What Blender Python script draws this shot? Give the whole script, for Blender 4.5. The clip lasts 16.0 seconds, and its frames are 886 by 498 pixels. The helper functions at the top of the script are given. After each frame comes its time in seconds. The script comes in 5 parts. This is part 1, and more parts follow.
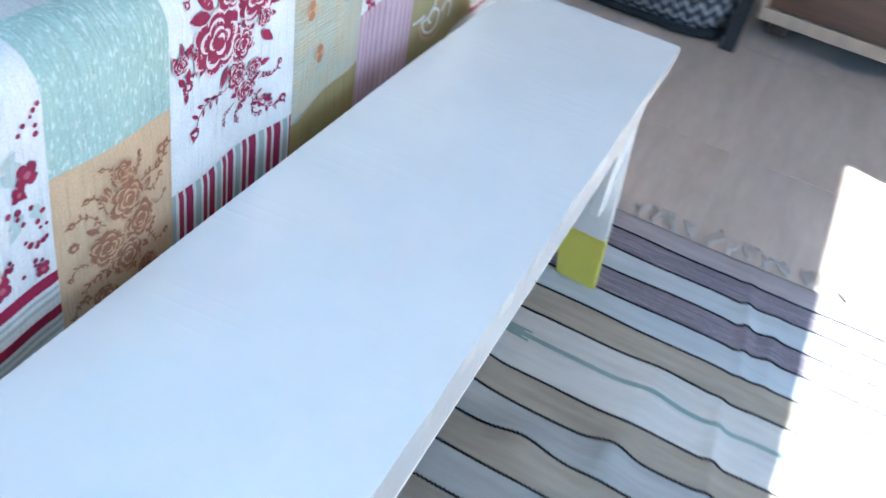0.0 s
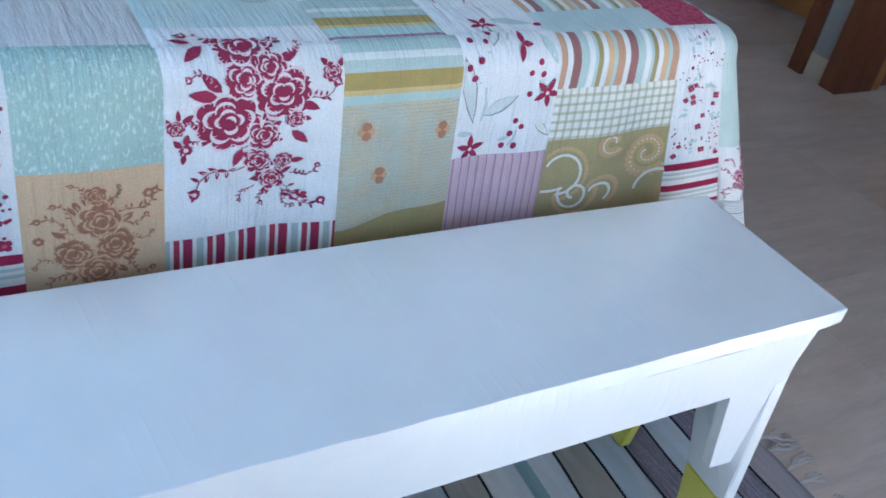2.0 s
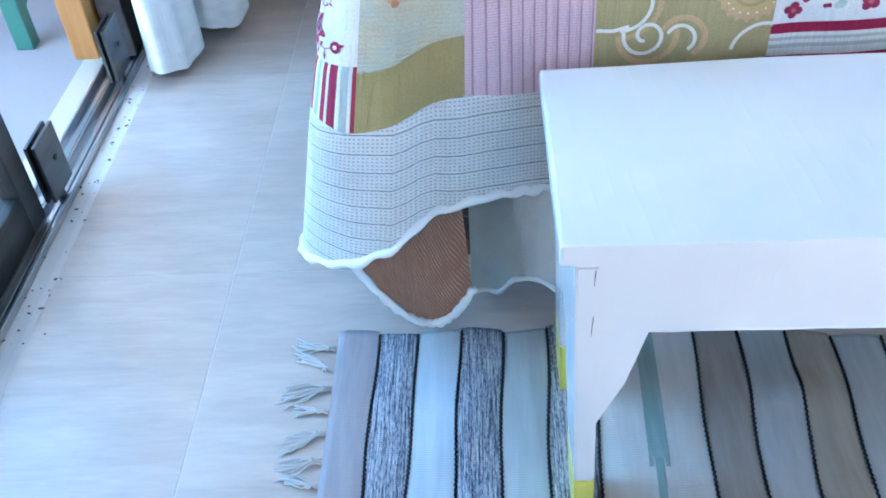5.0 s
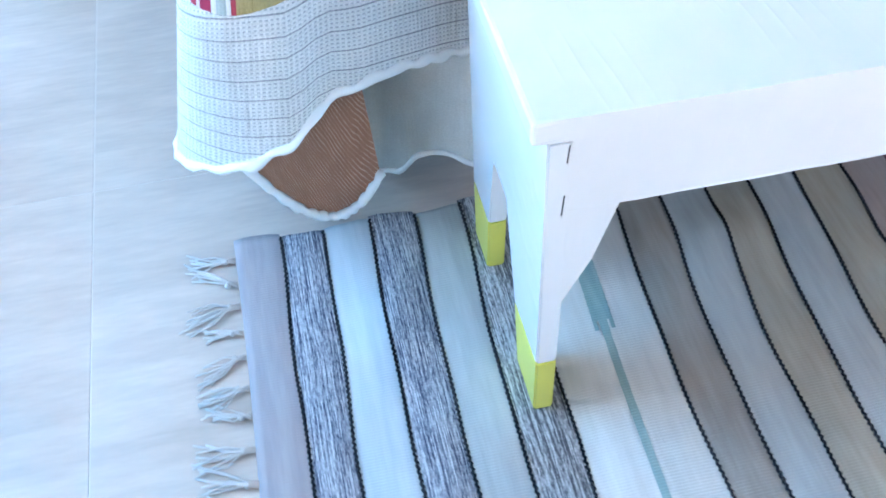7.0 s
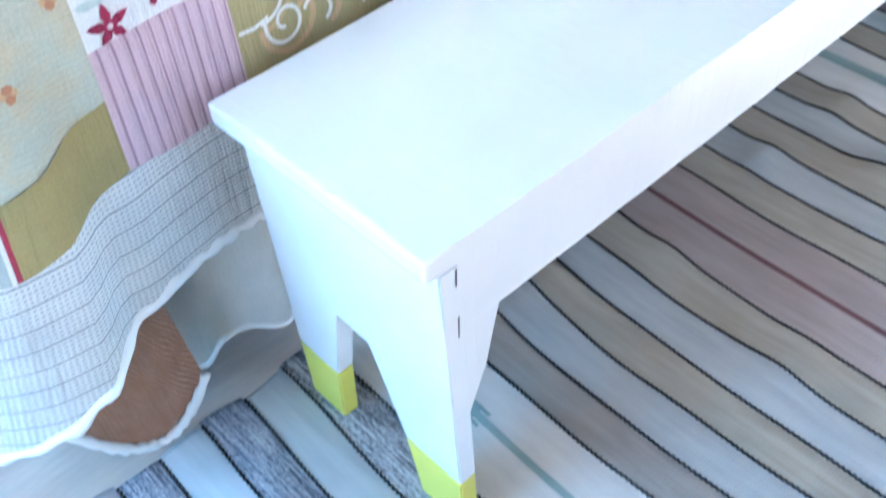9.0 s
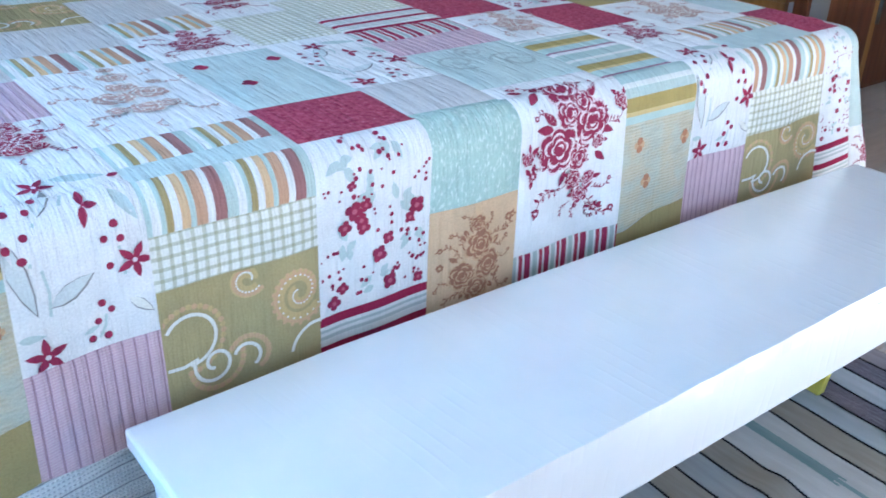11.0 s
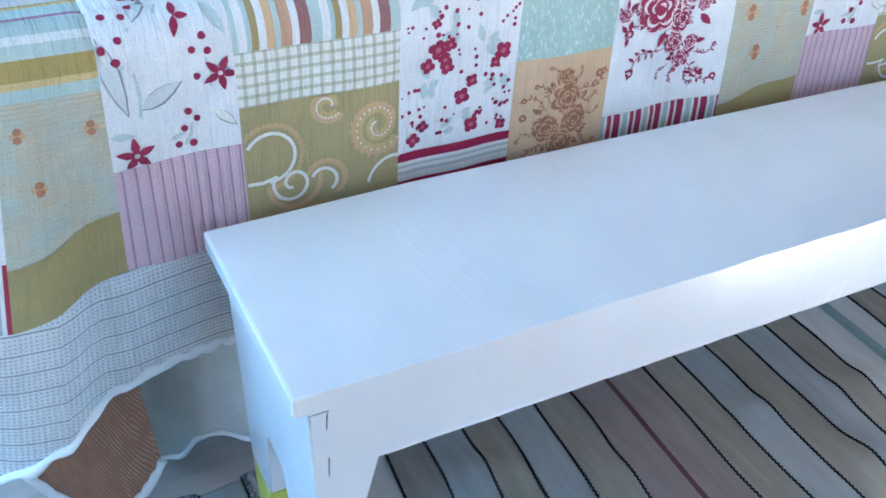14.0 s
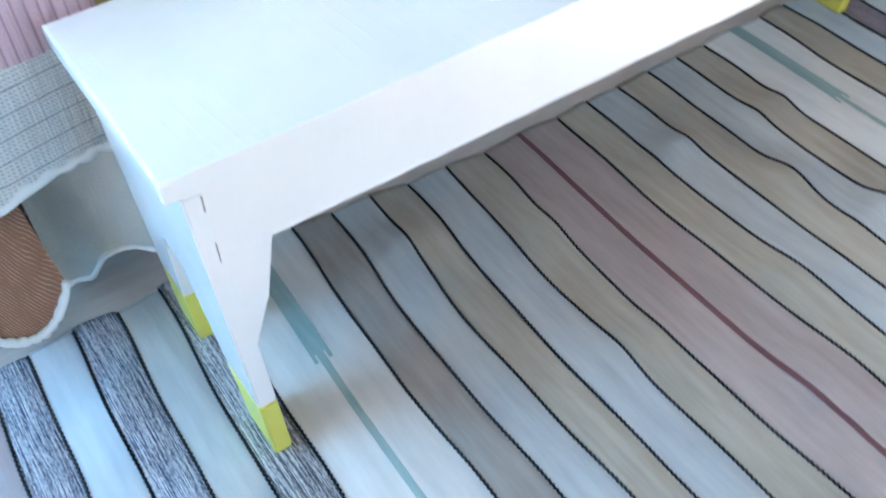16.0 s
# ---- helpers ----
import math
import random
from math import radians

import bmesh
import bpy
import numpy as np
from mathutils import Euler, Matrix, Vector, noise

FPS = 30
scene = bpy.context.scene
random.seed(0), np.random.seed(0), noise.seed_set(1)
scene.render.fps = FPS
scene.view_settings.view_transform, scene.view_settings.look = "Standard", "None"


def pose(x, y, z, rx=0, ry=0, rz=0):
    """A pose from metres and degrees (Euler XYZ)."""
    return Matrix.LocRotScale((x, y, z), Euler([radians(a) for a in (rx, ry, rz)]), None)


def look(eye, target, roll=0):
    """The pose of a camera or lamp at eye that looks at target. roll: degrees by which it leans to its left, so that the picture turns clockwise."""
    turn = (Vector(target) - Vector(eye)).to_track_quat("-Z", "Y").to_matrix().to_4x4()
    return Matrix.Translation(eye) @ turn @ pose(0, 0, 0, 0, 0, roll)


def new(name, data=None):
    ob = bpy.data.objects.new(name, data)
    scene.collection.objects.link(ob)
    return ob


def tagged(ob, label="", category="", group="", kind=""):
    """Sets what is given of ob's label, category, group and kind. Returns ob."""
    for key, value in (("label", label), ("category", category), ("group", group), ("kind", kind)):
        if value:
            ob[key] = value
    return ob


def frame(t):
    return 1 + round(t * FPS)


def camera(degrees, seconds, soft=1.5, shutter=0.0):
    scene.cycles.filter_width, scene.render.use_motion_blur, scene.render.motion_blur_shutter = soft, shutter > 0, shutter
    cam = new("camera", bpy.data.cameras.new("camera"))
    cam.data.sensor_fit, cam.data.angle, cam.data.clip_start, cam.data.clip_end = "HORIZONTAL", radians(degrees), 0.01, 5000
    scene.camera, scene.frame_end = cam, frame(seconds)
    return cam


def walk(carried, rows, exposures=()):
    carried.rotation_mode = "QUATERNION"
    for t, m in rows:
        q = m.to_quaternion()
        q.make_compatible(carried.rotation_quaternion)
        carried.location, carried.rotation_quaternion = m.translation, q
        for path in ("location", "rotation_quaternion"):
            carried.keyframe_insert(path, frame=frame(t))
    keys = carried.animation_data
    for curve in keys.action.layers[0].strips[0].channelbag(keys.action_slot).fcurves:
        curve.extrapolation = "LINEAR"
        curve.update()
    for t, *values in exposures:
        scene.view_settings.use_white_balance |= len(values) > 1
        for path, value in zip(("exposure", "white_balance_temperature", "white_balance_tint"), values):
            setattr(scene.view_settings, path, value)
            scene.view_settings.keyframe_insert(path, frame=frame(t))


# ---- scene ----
cam = camera(51.3, 16.0, soft=1.7, shutter=0.4)
PATH = [
    (0, (-0.016, -0.134, 1.036), (1.463, 0.341, -0.225), 13.1),
    (0.4, (0.102, -0.252, 1.059), (1.424, 0.546, -0.213), 10.4),
    (0.5, (0.116, -0.251, 1.036), (1.422, 0.585, -0.228), 10.1),
    (1, (0.154, -0.394, 1.04), (1.196, 0.736, -0.24), 13.5),
    (1.5, (0.212, -0.456, 1.021), (1.225, 0.825, -0.133), 10.5),
    (2, (0.341, -0.514, 1.08), (1.286, 0.85, -0.037), 11.7),
    (2.5, (0.312, -0.552, 1.066), (1.09, 0.909, -0.057), 6.1),
    (3, (0.204, -0.586, 1.045), (0.674, 0.922, -0.182), 3.7),
    (3.1, (0.173, -0.612, 1.008), (0.582, 0.95, -0.171), 2.2),
    (3.5, (0.094, -0.607, 1.008), (0.254, 0.989, -0.186), -1.3),
    (4, (0.025, -0.582, 0.983), (-0.032, 0.964, -0.284), -4.7),
    (4.5, (-0.033, -0.573, 0.979), (-0.155, 0.917, -0.35), -4.8),
    (5, (-0.06, -0.578, 0.974), (-0.159, 0.909, -0.36), -4.3),
    (5.2, (-0.063, -0.58, 0.967), (-0.094, 0.9, -0.377), -2.6),
    (7.3, (-0.22, -0.403, 0.914), (0.139, 0.777, -0.66), -2.6),
    (7.5, (-0.262, -0.354, 0.904), (0.207, 0.799, -0.662), -4.1),
    (8, (-0.312, -0.305, 0.881), (0.241, 0.646, -0.789), -4.8),
    (8.5, (-0.293, -0.335, 0.9), (0.409, 0.618, -0.713), -4.7),
    (9, (-0.293, -0.353, 0.941), (0.626, 0.696, -0.493), -3.3),
    (9.5, (-0.295, -0.349, 0.975), (0.728, 0.751, -0.345), -1.1),
    (10, (-0.258, -0.379, 1.03), (0.832, 0.872, -0.087), 0.5),
    (10.2, (-0.252, -0.401, 1.044), (0.842, 0.909, 0.002), 0.8),
    (12.3, (-0.157, -0.556, 1.038), (0.967, 0.86, 0.183), 3.9),
    (12.5, (-0.159, -0.56, 1.026), (0.921, 0.867, 0.133), 3.9),
    (13, (-0.157, -0.575, 1.035), (0.831, 0.895, 0.107), 4.2),
    (13.5, (-0.171, -0.551, 1.013), (0.697, 0.833, -0.14), 4.6),
    (14, (-0.172, -0.559, 1.023), (0.625, 0.873, -0.124), 3.3),
    (14.5, (-0.149, -0.573, 1.018), (0.665, 0.822, -0.161), 1.9),
    (15, (-0.135, -0.569, 0.996), (0.671, 0.739, -0.285), 1.2),
    (15.5, (-0.135, -0.561, 0.975), (0.639, 0.687, -0.382), 1.2),
    (16, (-0.11, -0.577, 0.95), (0.638, 0.562, -0.514), -2.3),
]
EXPOSURES = [(0.0, 3.62, 5160, 6), (0.5, 3.49, 4860, 6), (1.5, 3.14, 4860, 6), (2.0, 3.13, 4910, 6), (2.5, 3.12, 4960, 6), (3.0, 2.93, 4910, 6), (3.5, 3.26, 5050, 6), (4.0, 3.5, 5100, 10), (5.0, 3.68, 5170, 10), (7.5, 3.94, 5550, 11), (8.0, 3.9, 5380, 11), (9.0, 3.97, 5490, 11), (9.5, 3.71, 5360, 8), (10.0, 3.6, 5160, 8), (12.5, 3.61, 5050, 8), (13.5, 3.37, 5150, 8), (14.5, 3.37, 5150, 8), (15.0, 3.52, 5400, 8), (16.0, 3.91, 5750, 8)]
walk(cam, [(t, look(eye, target, roll)) for t, eye, target, roll in PATH], EXPOSURES)

# ---------------------------------------------------------------- light
world = bpy.data.worlds.new("world")
scene.world = world
world.use_nodes = True
SUN_EL = 49.0
sky = world.node_tree.nodes.new("ShaderNodeTexSky")
sky.sky_type, sky.sun_disc = "NISHITA", False
sky.sun_elevation, sky.sun_rotation = radians(SUN_EL), radians(191)
world.node_tree.links.new(sky.outputs[0], world.node_tree.nodes["Background"].inputs[0])
world.node_tree.nodes["Background"].inputs[1].default_value = 0.05


def lamp(name, kind, m, energy, color=(1, 1, 1), size=None):
    data = bpy.data.lights.new(name, kind)
    data.energy, data.color = energy, color
    if size:
        data.shape, data.size, data.size_y = "RECTANGLE", size[0], size[1]
    ob = new(name, data)
    ob.matrix_world = m
    return ob


SUNWARD = Vector((-0.22, -1.0, 1.024 * math.tan(radians(SUN_EL))))
sun = lamp("sun", "SUN", look(SUNWARD * 5, (0, 0, 0)), 5.0, (1.0, 0.915, 0.775))
sun.data.angle = radians(0.5)
# the sky's light in the two openings
lamp("sky_light_garden", "AREA", look((1.15, -2.2, 1.1), (1.15, 0, 0.75)), 0.8, (0.40, 0.72, 1.0), (1.1, 1.9))
lamp("sky_light_side", "AREA", look((-1.40, 0.65, 1.2), (1.0, 0.65, 0.85)), 3.8, (0.29, 0.64, 1.0), (1.1, 1.9))


# ---------------------------------------------------------------- materials
class Nodes:
    """A material with short ways to wire its nodes."""

    def __init__(self, name, rough=0.8, metal=0.0, spec=0.5):
        self.m = bpy.data.materials.new(name)
        self.m.use_nodes = True
        self.t = self.m.node_tree
        self.b = self.t.nodes["Principled BSDF"]
        self.b.inputs["Roughness"].default_value = rough
        self.b.inputs["Metallic"].default_value = metal
        self.b.inputs["Specular IOR Level"].default_value = spec

    def put(self, socket, value):
        if isinstance(value, (int, float)):
            socket.default_value = value
        elif isinstance(value, tuple):
            socket.default_value = (*value, 1) if len(value) == 3 and socket.type == "RGBA" else value
        else:
            self.t.links.new(value, socket)

    def node(self, kind, **values):
        n = self.t.nodes.new(kind)
        for k, v in values.items():
            self.put(n.inputs[k], v)
        return n

    def math(self, op, a, b=0.0, c=0.0):
        n = self.t.nodes.new("ShaderNodeMath")
        n.operation = op
        for i, v in enumerate((a, b, c)):
            self.put(n.inputs[i], v)
        return n.outputs[0]

    def mix(self, f, a, b):
        n = self.t.nodes.new("ShaderNodeMix")
        n.data_type = "RGBA"
        self.put(n.inputs[0], f)
        self.put(n.inputs[6], a)
        self.put(n.inputs[7], b)
        return n.outputs[2]

    def ramp(self, f, stops, constant=False):
        n = self.t.nodes.new("ShaderNodeValToRGB")
        e = n.color_ramp.elements
        n.color_ramp.interpolation = "CONSTANT" if constant else "LINEAR"
        while len(e) < len(stops):
            e.new(0.5)
        for k, (p, c) in zip(e, stops):
            k.position = p
            k.color = (*c, 1) if isinstance(c, tuple) else (c, c, c, 1)
        self.put(n.inputs[0], f)
        return n.outputs[0]

    def coord(self, kind="Object"):
        return self.t.nodes.new("ShaderNodeTexCoord").outputs[kind]

    def split(self, v):
        return self.node("ShaderNodeSeparateXYZ", Vector=v).outputs

    def scaled(self, v, s):
        n = self.node("ShaderNodeMapping", Vector=v)
        n.inputs["Scale"].default_value = s
        n.inputs["Location"].default_value = (0.371, 0.713, 0.537)
        return n.outputs[0]

    def noise(self, v, scale, detail=4.0, rough=0.55):
        return self.node("ShaderNodeTexNoise", Vector=v, Scale=float(scale), Detail=float(detail), Roughness=rough).outputs[0]

    def tone(self, c, f, lo=0.85, hi=1.12):
        """c made a little darker and lighter by f."""
        n = self.t.nodes.new("ShaderNodeVectorMath")
        n.operation = "MULTIPLY"
        self.put(n.inputs[0], c if not isinstance(c, tuple) else (c[0], c[1], c[2]))
        self.put(n.inputs[1], self.ramp(f, [(0.3, lo), (0.7, hi)]))
        return n.outputs[0]

    def finish(self, color, height=None, strength=0.3, distance=0.002, rough=None):
        self.put(self.b.inputs["Base Color"], color)
        if height is not None:
            n = self.node("ShaderNodeBump", Height=height, Strength=strength, Distance=distance)
            self.t.links.new(n.outputs[0], self.b.inputs["Normal"])
            self.t.links.new(n.outputs[0], self.b.inputs["Coat Normal"])
        if rough is not None:
            self.put(self.b.inputs["Roughness"], rough)
        return self.m


def wave(n, v, period):
    """0..1..0 along v in metres."""
    return n.math("ABSOLUTE", n.math("SUBTRACT", n.math("FRACT", n.math("DIVIDE", v, period)), 0.5))


def cloth_mat(name, color, ribs=None, rib=0.003, crease=0.5):
    """Woven cotton; color is a tuple or a function of (nodes, s, d). ribs: 's' or 'd', the way in which the ribs follow one another."""
    n = Nodes(name, 0.92, spec=0.15)
    uv = n.coord("UV")
    s, d, _ = n.split(uv)
    c = color if isinstance(color, tuple) else color(n, s, d)
    fine = n.noise(uv, 420, 3)
    wide = n.noise(uv, 22, 4)
    c = n.tone(n.tone(c, fine, 0.9, 1.07), wide, 0.93, 1.05)
    h = n.math("ADD", n.math("MULTIPLY", fine, 0.4), n.math("MULTIPLY", n.noise(n.scaled(uv, (150, 20, 1)), 1.0, 3), 1.7))
    h = n.math("ADD", h, n.math("MULTIPLY", n.noise(n.scaled(uv, (75, 6, 1)), 1.0, 2), 2.5))
    if ribs:
        h = n.math("ADD", h, n.math("MULTIPLY", wave(n, s if ribs == "s" else d, rib), 1.6))
    return n.finish(c, h, crease, 0.003)


def bands(stops, period, along="s", wobble=0.0):
    """Stripes: stops (position 0..1, colour) repeated every period metres."""
    def color(n, s, d):
        v = s if along == "s" else d
        if wobble:
            v = n.math("ADD", v, n.math("MULTIPLY", n.noise(n.coord("UV"), 60, 2), wobble))
        return n.ramp(n.math("FRACT", n.math("DIVIDE", v, period)), stops, True)
    return color


WHITE = (0.80, 0.79, 0.76)
MAROON = (0.31, 0.036, 0.080)
SAGE = (0.42, 0.55, 0.48)


def gingham(n, s, d):
    a = n.math("GREATER_THAN", n.math("FRACT", n.math("DIVIDE", s, 0.0125)), 0.66)
    b = n.math("GREATER_THAN", n.math("FRACT", n.math("DIVIDE", d, 0.0125)), 0.66)
    return n.ramp(n.math("MULTIPLY", n.math("ADD", a, b), 0.5), [(0.0, (0.78, 0.77, 0.69)), (0.4, (0.56, 0.55, 0.42)), (0.9, (0.44, 0.43, 0.29))], True)


def speckled(n, s, d):
    f = n.noise(n.scaled(n.coord("UV"), (1, 0.35, 1)), 330, 1)
    return n.mix(n.ramp(f, [(0.55, 0.0), (0.68, 0.8)]), SAGE, (0.66, 0.74, 0.68))


def pink(n, s, d):
    rib = n.math("GREATER_THAN", n.math("FRACT", n.math("DIVIDE", s, 0.0125)), 0.84)
    rib2 = n.math("GREATER_THAN", n.math("FRACT", n.math("DIVIDE", d, 0.0032)), 0.55)
    c = n.mix(n.math("MULTIPLY", rib2, 0.45), (0.60, 0.42, 0.46), (0.72, 0.58, 0.60))
    return n.mix(n.math("MULTIPLY", rib, 0.7), c, (0.30, 0.17, 0.22))


def waffle(n, s, d):
    lines = n.math("GREATER_THAN", n.math("FRACT", n.math("DIVIDE", d, 0.0265)), 0.93)
    dots = n.math("GREATER_THAN", n.math("FRACT", n.math("DIVIDE", s, 0.0042)), 0.45)
    small = n.math("GREATER_THAN", n.math("FRACT", n.math("DIVIDE", d, 0.0053)), 0.62)
    c = n.mix(n.math("MULTIPLY", n.math("MULTIPLY", dots, small), 0.72), (0.74, 0.74, 0.71), (0.34, 0.37, 0.37))
    return n.mix(n.math("MULTIPLY", lines, 0.75), c, (0.22, 0.23, 0.24))


def ribbed_beige(n, s, d):
    f = n.ramp(n.noise(n.coord("UV"), 26, 2), [(0.42, (0.55, 0.50, 0.35)), (0.60, (0.51, 0.53, 0.42))])
    r = n.math("GREATER_THAN", n.math("FRACT", n.math("DIVIDE", d, 0.0048)), 0.6)
    return n.mix(n.math("MULTIPLY", r, 0.16), f, (0.70, 0.66, 0.56))


def mottled(n, s, d):
    return n.ramp(n.noise(n.coord("UV"), 130, 5, 0.7), [(0.35, (0.26, 0.02, 0.055)), (0.62, (0.46, 0.10, 0.15)), (0.75, (0.6, 0.28, 0.32))])


def slanted(n, s, d):
    v = n.math("ADD", n.math("ADD", s, n.math("MULTIPLY", d, 0.75)), n.math("MULTIPLY", n.noise(n.coord("UV"), 14, 2), 0.02))
    line = n.ramp(n.math("FRACT", n.math("DIVIDE", v, 0.0075)), [(0, 0.0), (0.75, 0.0), (0.9, 1.0)])
    return n.mix(n.math("MULTIPLY", line, n.ramp(n.noise(n.coord("UV"), 40, 2), [(0.35, 0.15), (0.65, 1.0)])), (0.32, 0.17, 0.105), (0.60, 0.42, 0.31))


M = {
    "white": cloth_mat("white_cotton", WHITE, crease=0.62),
    "sage": cloth_mat("sage_speckled_cotton", speckled),
    "sage_plain": cloth_mat("pale_sage_cotton", (0.55, 0.63, 0.58)),
    "teal": cloth_mat("pale_teal_cotton", (0.55, 0.635, 0.595)),
    "peach": cloth_mat("peach_cotton", (0.64, 0.45, 0.27)),
    "olive": cloth_mat("olive_cotton", (0.37, 0.295, 0.125), crease=0.7),
    "gold": cloth_mat("gold_cotton", (0.42, 0.345, 0.165)),
    "beige": cloth_mat("ribbed_beige_cotton", ribbed_beige, "d", 0.0048),
    "linen": cloth_mat("pale_linen_cotton", (0.60, 0.58, 0.55)),
    "maroon": cloth_mat("mottled_maroon_cotton", mottled),
    "pink": cloth_mat("pink_ribbed_cotton", pink, "s", 0.0125, 0.6),
    "gingham": cloth_mat("gingham_cotton", gingham),
    "border": cloth_mat("waffle_border_cotton", waffle, "d", 0.0053, 0.7),
    "redbars": cloth_mat("red_bar_cotton", bands([(0, MAROON), (0.28, (0.72, 0.70, 0.66)), (0.40, (0.42, 0.47, 0.44)), (0.62, (0.75, 0.73, 0.7)), (0.72, (0.36, 0.05, 0.08)), (0.9, (0.7, 0.66, 0.62))], 0.037)),
    "redlines": cloth_mat("red_line_cotton", bands([(0, (0.30, 0.022, 0.062)), (0.30, (0.74, 0.73, 0.69)), (0.42, (0.48, 0.52, 0.48)), (0.52, (0.74, 0.73, 0.69)), (0.64, (0.5, 0.53, 0.49)), (0.76, (0.74, 0.73, 0.69))], 0.0388, "d")),
    "candy": cloth_mat("candy_stripe_cotton", bands([(0, (0.55, 0.33, 0.20)), (0.13, (0.76, 0.75, 0.7)), (0.22, (0.33, 0.16, 0.145)), (0.36, (0.50, 0.60, 0.54)), (0.5, (0.78, 0.77, 0.73)), (0.6, (0.50, 0.60, 0.54)), (0.66, (0.40, 0.31, 0.14)), (0.74, (0.78, 0.77, 0.73)), (0.83, (0.66, 0.45, 0.25)), (0.93, (0.50, 0.60, 0.54))], 0.093)),
    "awning": cloth_mat("awning_stripe_cotton", bands([(0, (0.46, 0.56, 0.51)), (0.22, (0.72, 0.72, 0.66)), (0.3, (0.5, 0.58, 0.52)), (0.42, (0.42, 0.32, 0.11)), (0.6, (0.62, 0.48, 0.22)), (0.66, (0.48, 0.60, 0.55)), (0.84, (0.36, 0.22, 0.27)), (0.9, (0.76, 0.74, 0.72))], 0.115, "d")),
    "rosy": cloth_mat("white_cotton_back", WHITE),
    "skirt": cloth_mat("grey_white_sheet", (0.54, 0.55, 0.52), crease=0.25),
    "binding": cloth_mat("white_binding", (0.82, 0.82, 0.80), "s", 0.006, 0.6),
    "tassel": cloth_mat("cream_cotton_yarn", (0.55, 0.52, 0.49)),
    "curtain": cloth_mat("white_curtain_voile", (0.82, 0.82, 0.80), crease=0.2),
    "reverse": cloth_mat("brown_reverse_cloth", slanted),
}
INK = {
    "maroon": cloth_mat("maroon_print", MAROON),
    "rose": cloth_mat("rose_print", (0.50, 0.13, 0.18)),
    "blush": cloth_mat("blush_print", (0.78, 0.66, 0.66)),
    "brown": cloth_mat("brown_print", (0.35, 0.165, 0.095)),
    "tan": cloth_mat("tan_print", (0.60, 0.39, 0.22)),
    "leaf": cloth_mat("grey_green_print", (0.44, 0.50, 0.46)),
    "stem": cloth_mat("grey_print", (0.30, 0.29, 0.27)),
    "cream": cloth_mat("cream_print", (0.80, 0.78, 0.70)),
    "mist": cloth_mat("pale_green_print", (0.54, 0.62, 0.58)),
    "pale": cloth_mat("pale_grey_print", (0.66, 0.69, 0.66)),
    "honey": cloth_mat("honey_print", (0.56, 0.42, 0.19)),
    "orange": cloth_mat("orange_print", (0.46, 0.22, 0.12)),
    "faded": cloth_mat("faded_rose_print", (0.55, 0.36, 0.30)),
}


def paint_mat(name, color, rough=0.32):
    n = Nodes(name, rough, spec=1.0)
    n.b.inputs["Coat Weight"].default_value = 0.7
    n.b.inputs["Coat Roughness"].default_value = 0.22
    p = n.coord()
    x, y, z = n.split(p)
    v = n.math("ADD", n.math("ADD", x, n.math("MULTIPLY", y, 0.08)), n.math("MULTIPLY", n.noise(n.scaled(p, (8, 3, 8)), 1.0, 2), 0.03))
    ridge = n.math("POWER", n.math("MULTIPLY", wave(n, v, 0.019), 2.0), 5.0)
    there = n.ramp(n.noise(n.scaled(p, (15, 11, 15)), 1.0, 3), [(0.45, 0.0), (0.66, 1.0)])
    height = n.math("ADD", n.math("MULTIPLY", ridge, there), n.math("MULTIPLY", n.noise(n.scaled(p, (40, 6, 40)), 1.0, 1), 0.25))
    c = n.tone(color, n.noise(n.scaled(p, (9, 9, 9)), 1.0, 3), 0.96, 1.02)
    return n.finish(c, height, 0.14, 0.002)


def metal_mat(name, color, rough=0.4):
    n = Nodes(name, rough, 1.0)
    p = n.coord()
    return n.finish(n.tone(color, n.noise(n.scaled(p, (40, 3, 40)), 1.0, 4), 0.75, 1.1), n.noise(p, 180, 2), 0.08, 0.001)


def wood_mat(name, dark, light, along=(30, 30, 3), rough=0.4):
    n = Nodes(name, rough)
    p = n.scaled(n.coord(), along)
    g = n.noise(p, 1.0, 6, 0.65)
    return n.finish(n.ramp(g, [(0.3, dark), (0.7, light)]), g, 0.15, 0.002)


def wall_mat(name, color):
    n = Nodes(name, 0.9)
    p = n.coord()
    return n.finish(n.tone(color, n.noise(p, 2.5, 5), 0.94, 1.04), n.noise(p, 90, 4), 0.25, 0.003)


def floor_mat():
    n = Nodes("cement_look_tile", 0.30, spec=0.9)
    p = n.coord("Object")
    info = n.t.nodes.new("ShaderNodeObjectInfo")
    shift = n.t.nodes.new("ShaderNodeVectorMath")
    shift.operation = "ADD"
    n.put(shift.inputs[0], p)
    joined = n.node("ShaderNodeCombineXYZ", X=n.math("MULTIPLY", info.outputs["Random"], 17.0), Y=n.math("MULTIPLY", info.outputs["Random"], 31.0))
    n.put(shift.inputs[1], joined.outputs[0])
    q = shift.outputs[0]
    # trowelled cement look: long soft strokes over pale clouds
    stroke = n.noise(n.scaled(q, (7, 36, 1)), 1.0, 2, 0.5)
    fine = n.noise(n.scaled(q, (24, 150, 1)), 1.0, 3, 0.6)
    cloud = n.noise(n.scaled(q, (3, 5, 1)), 1.0, 2, 0.5)
    c = n.ramp(cloud, [(0.0, (0.40, 0.32, 0.255)), (1.0, (0.58, 0.50, 0.44))])
    c = n.tone(c, stroke, 0.90, 1.08)
    c = n.tone(c, fine, 0.93, 1.06)
    return n.finish(c, fine, 0.04, 0.002)


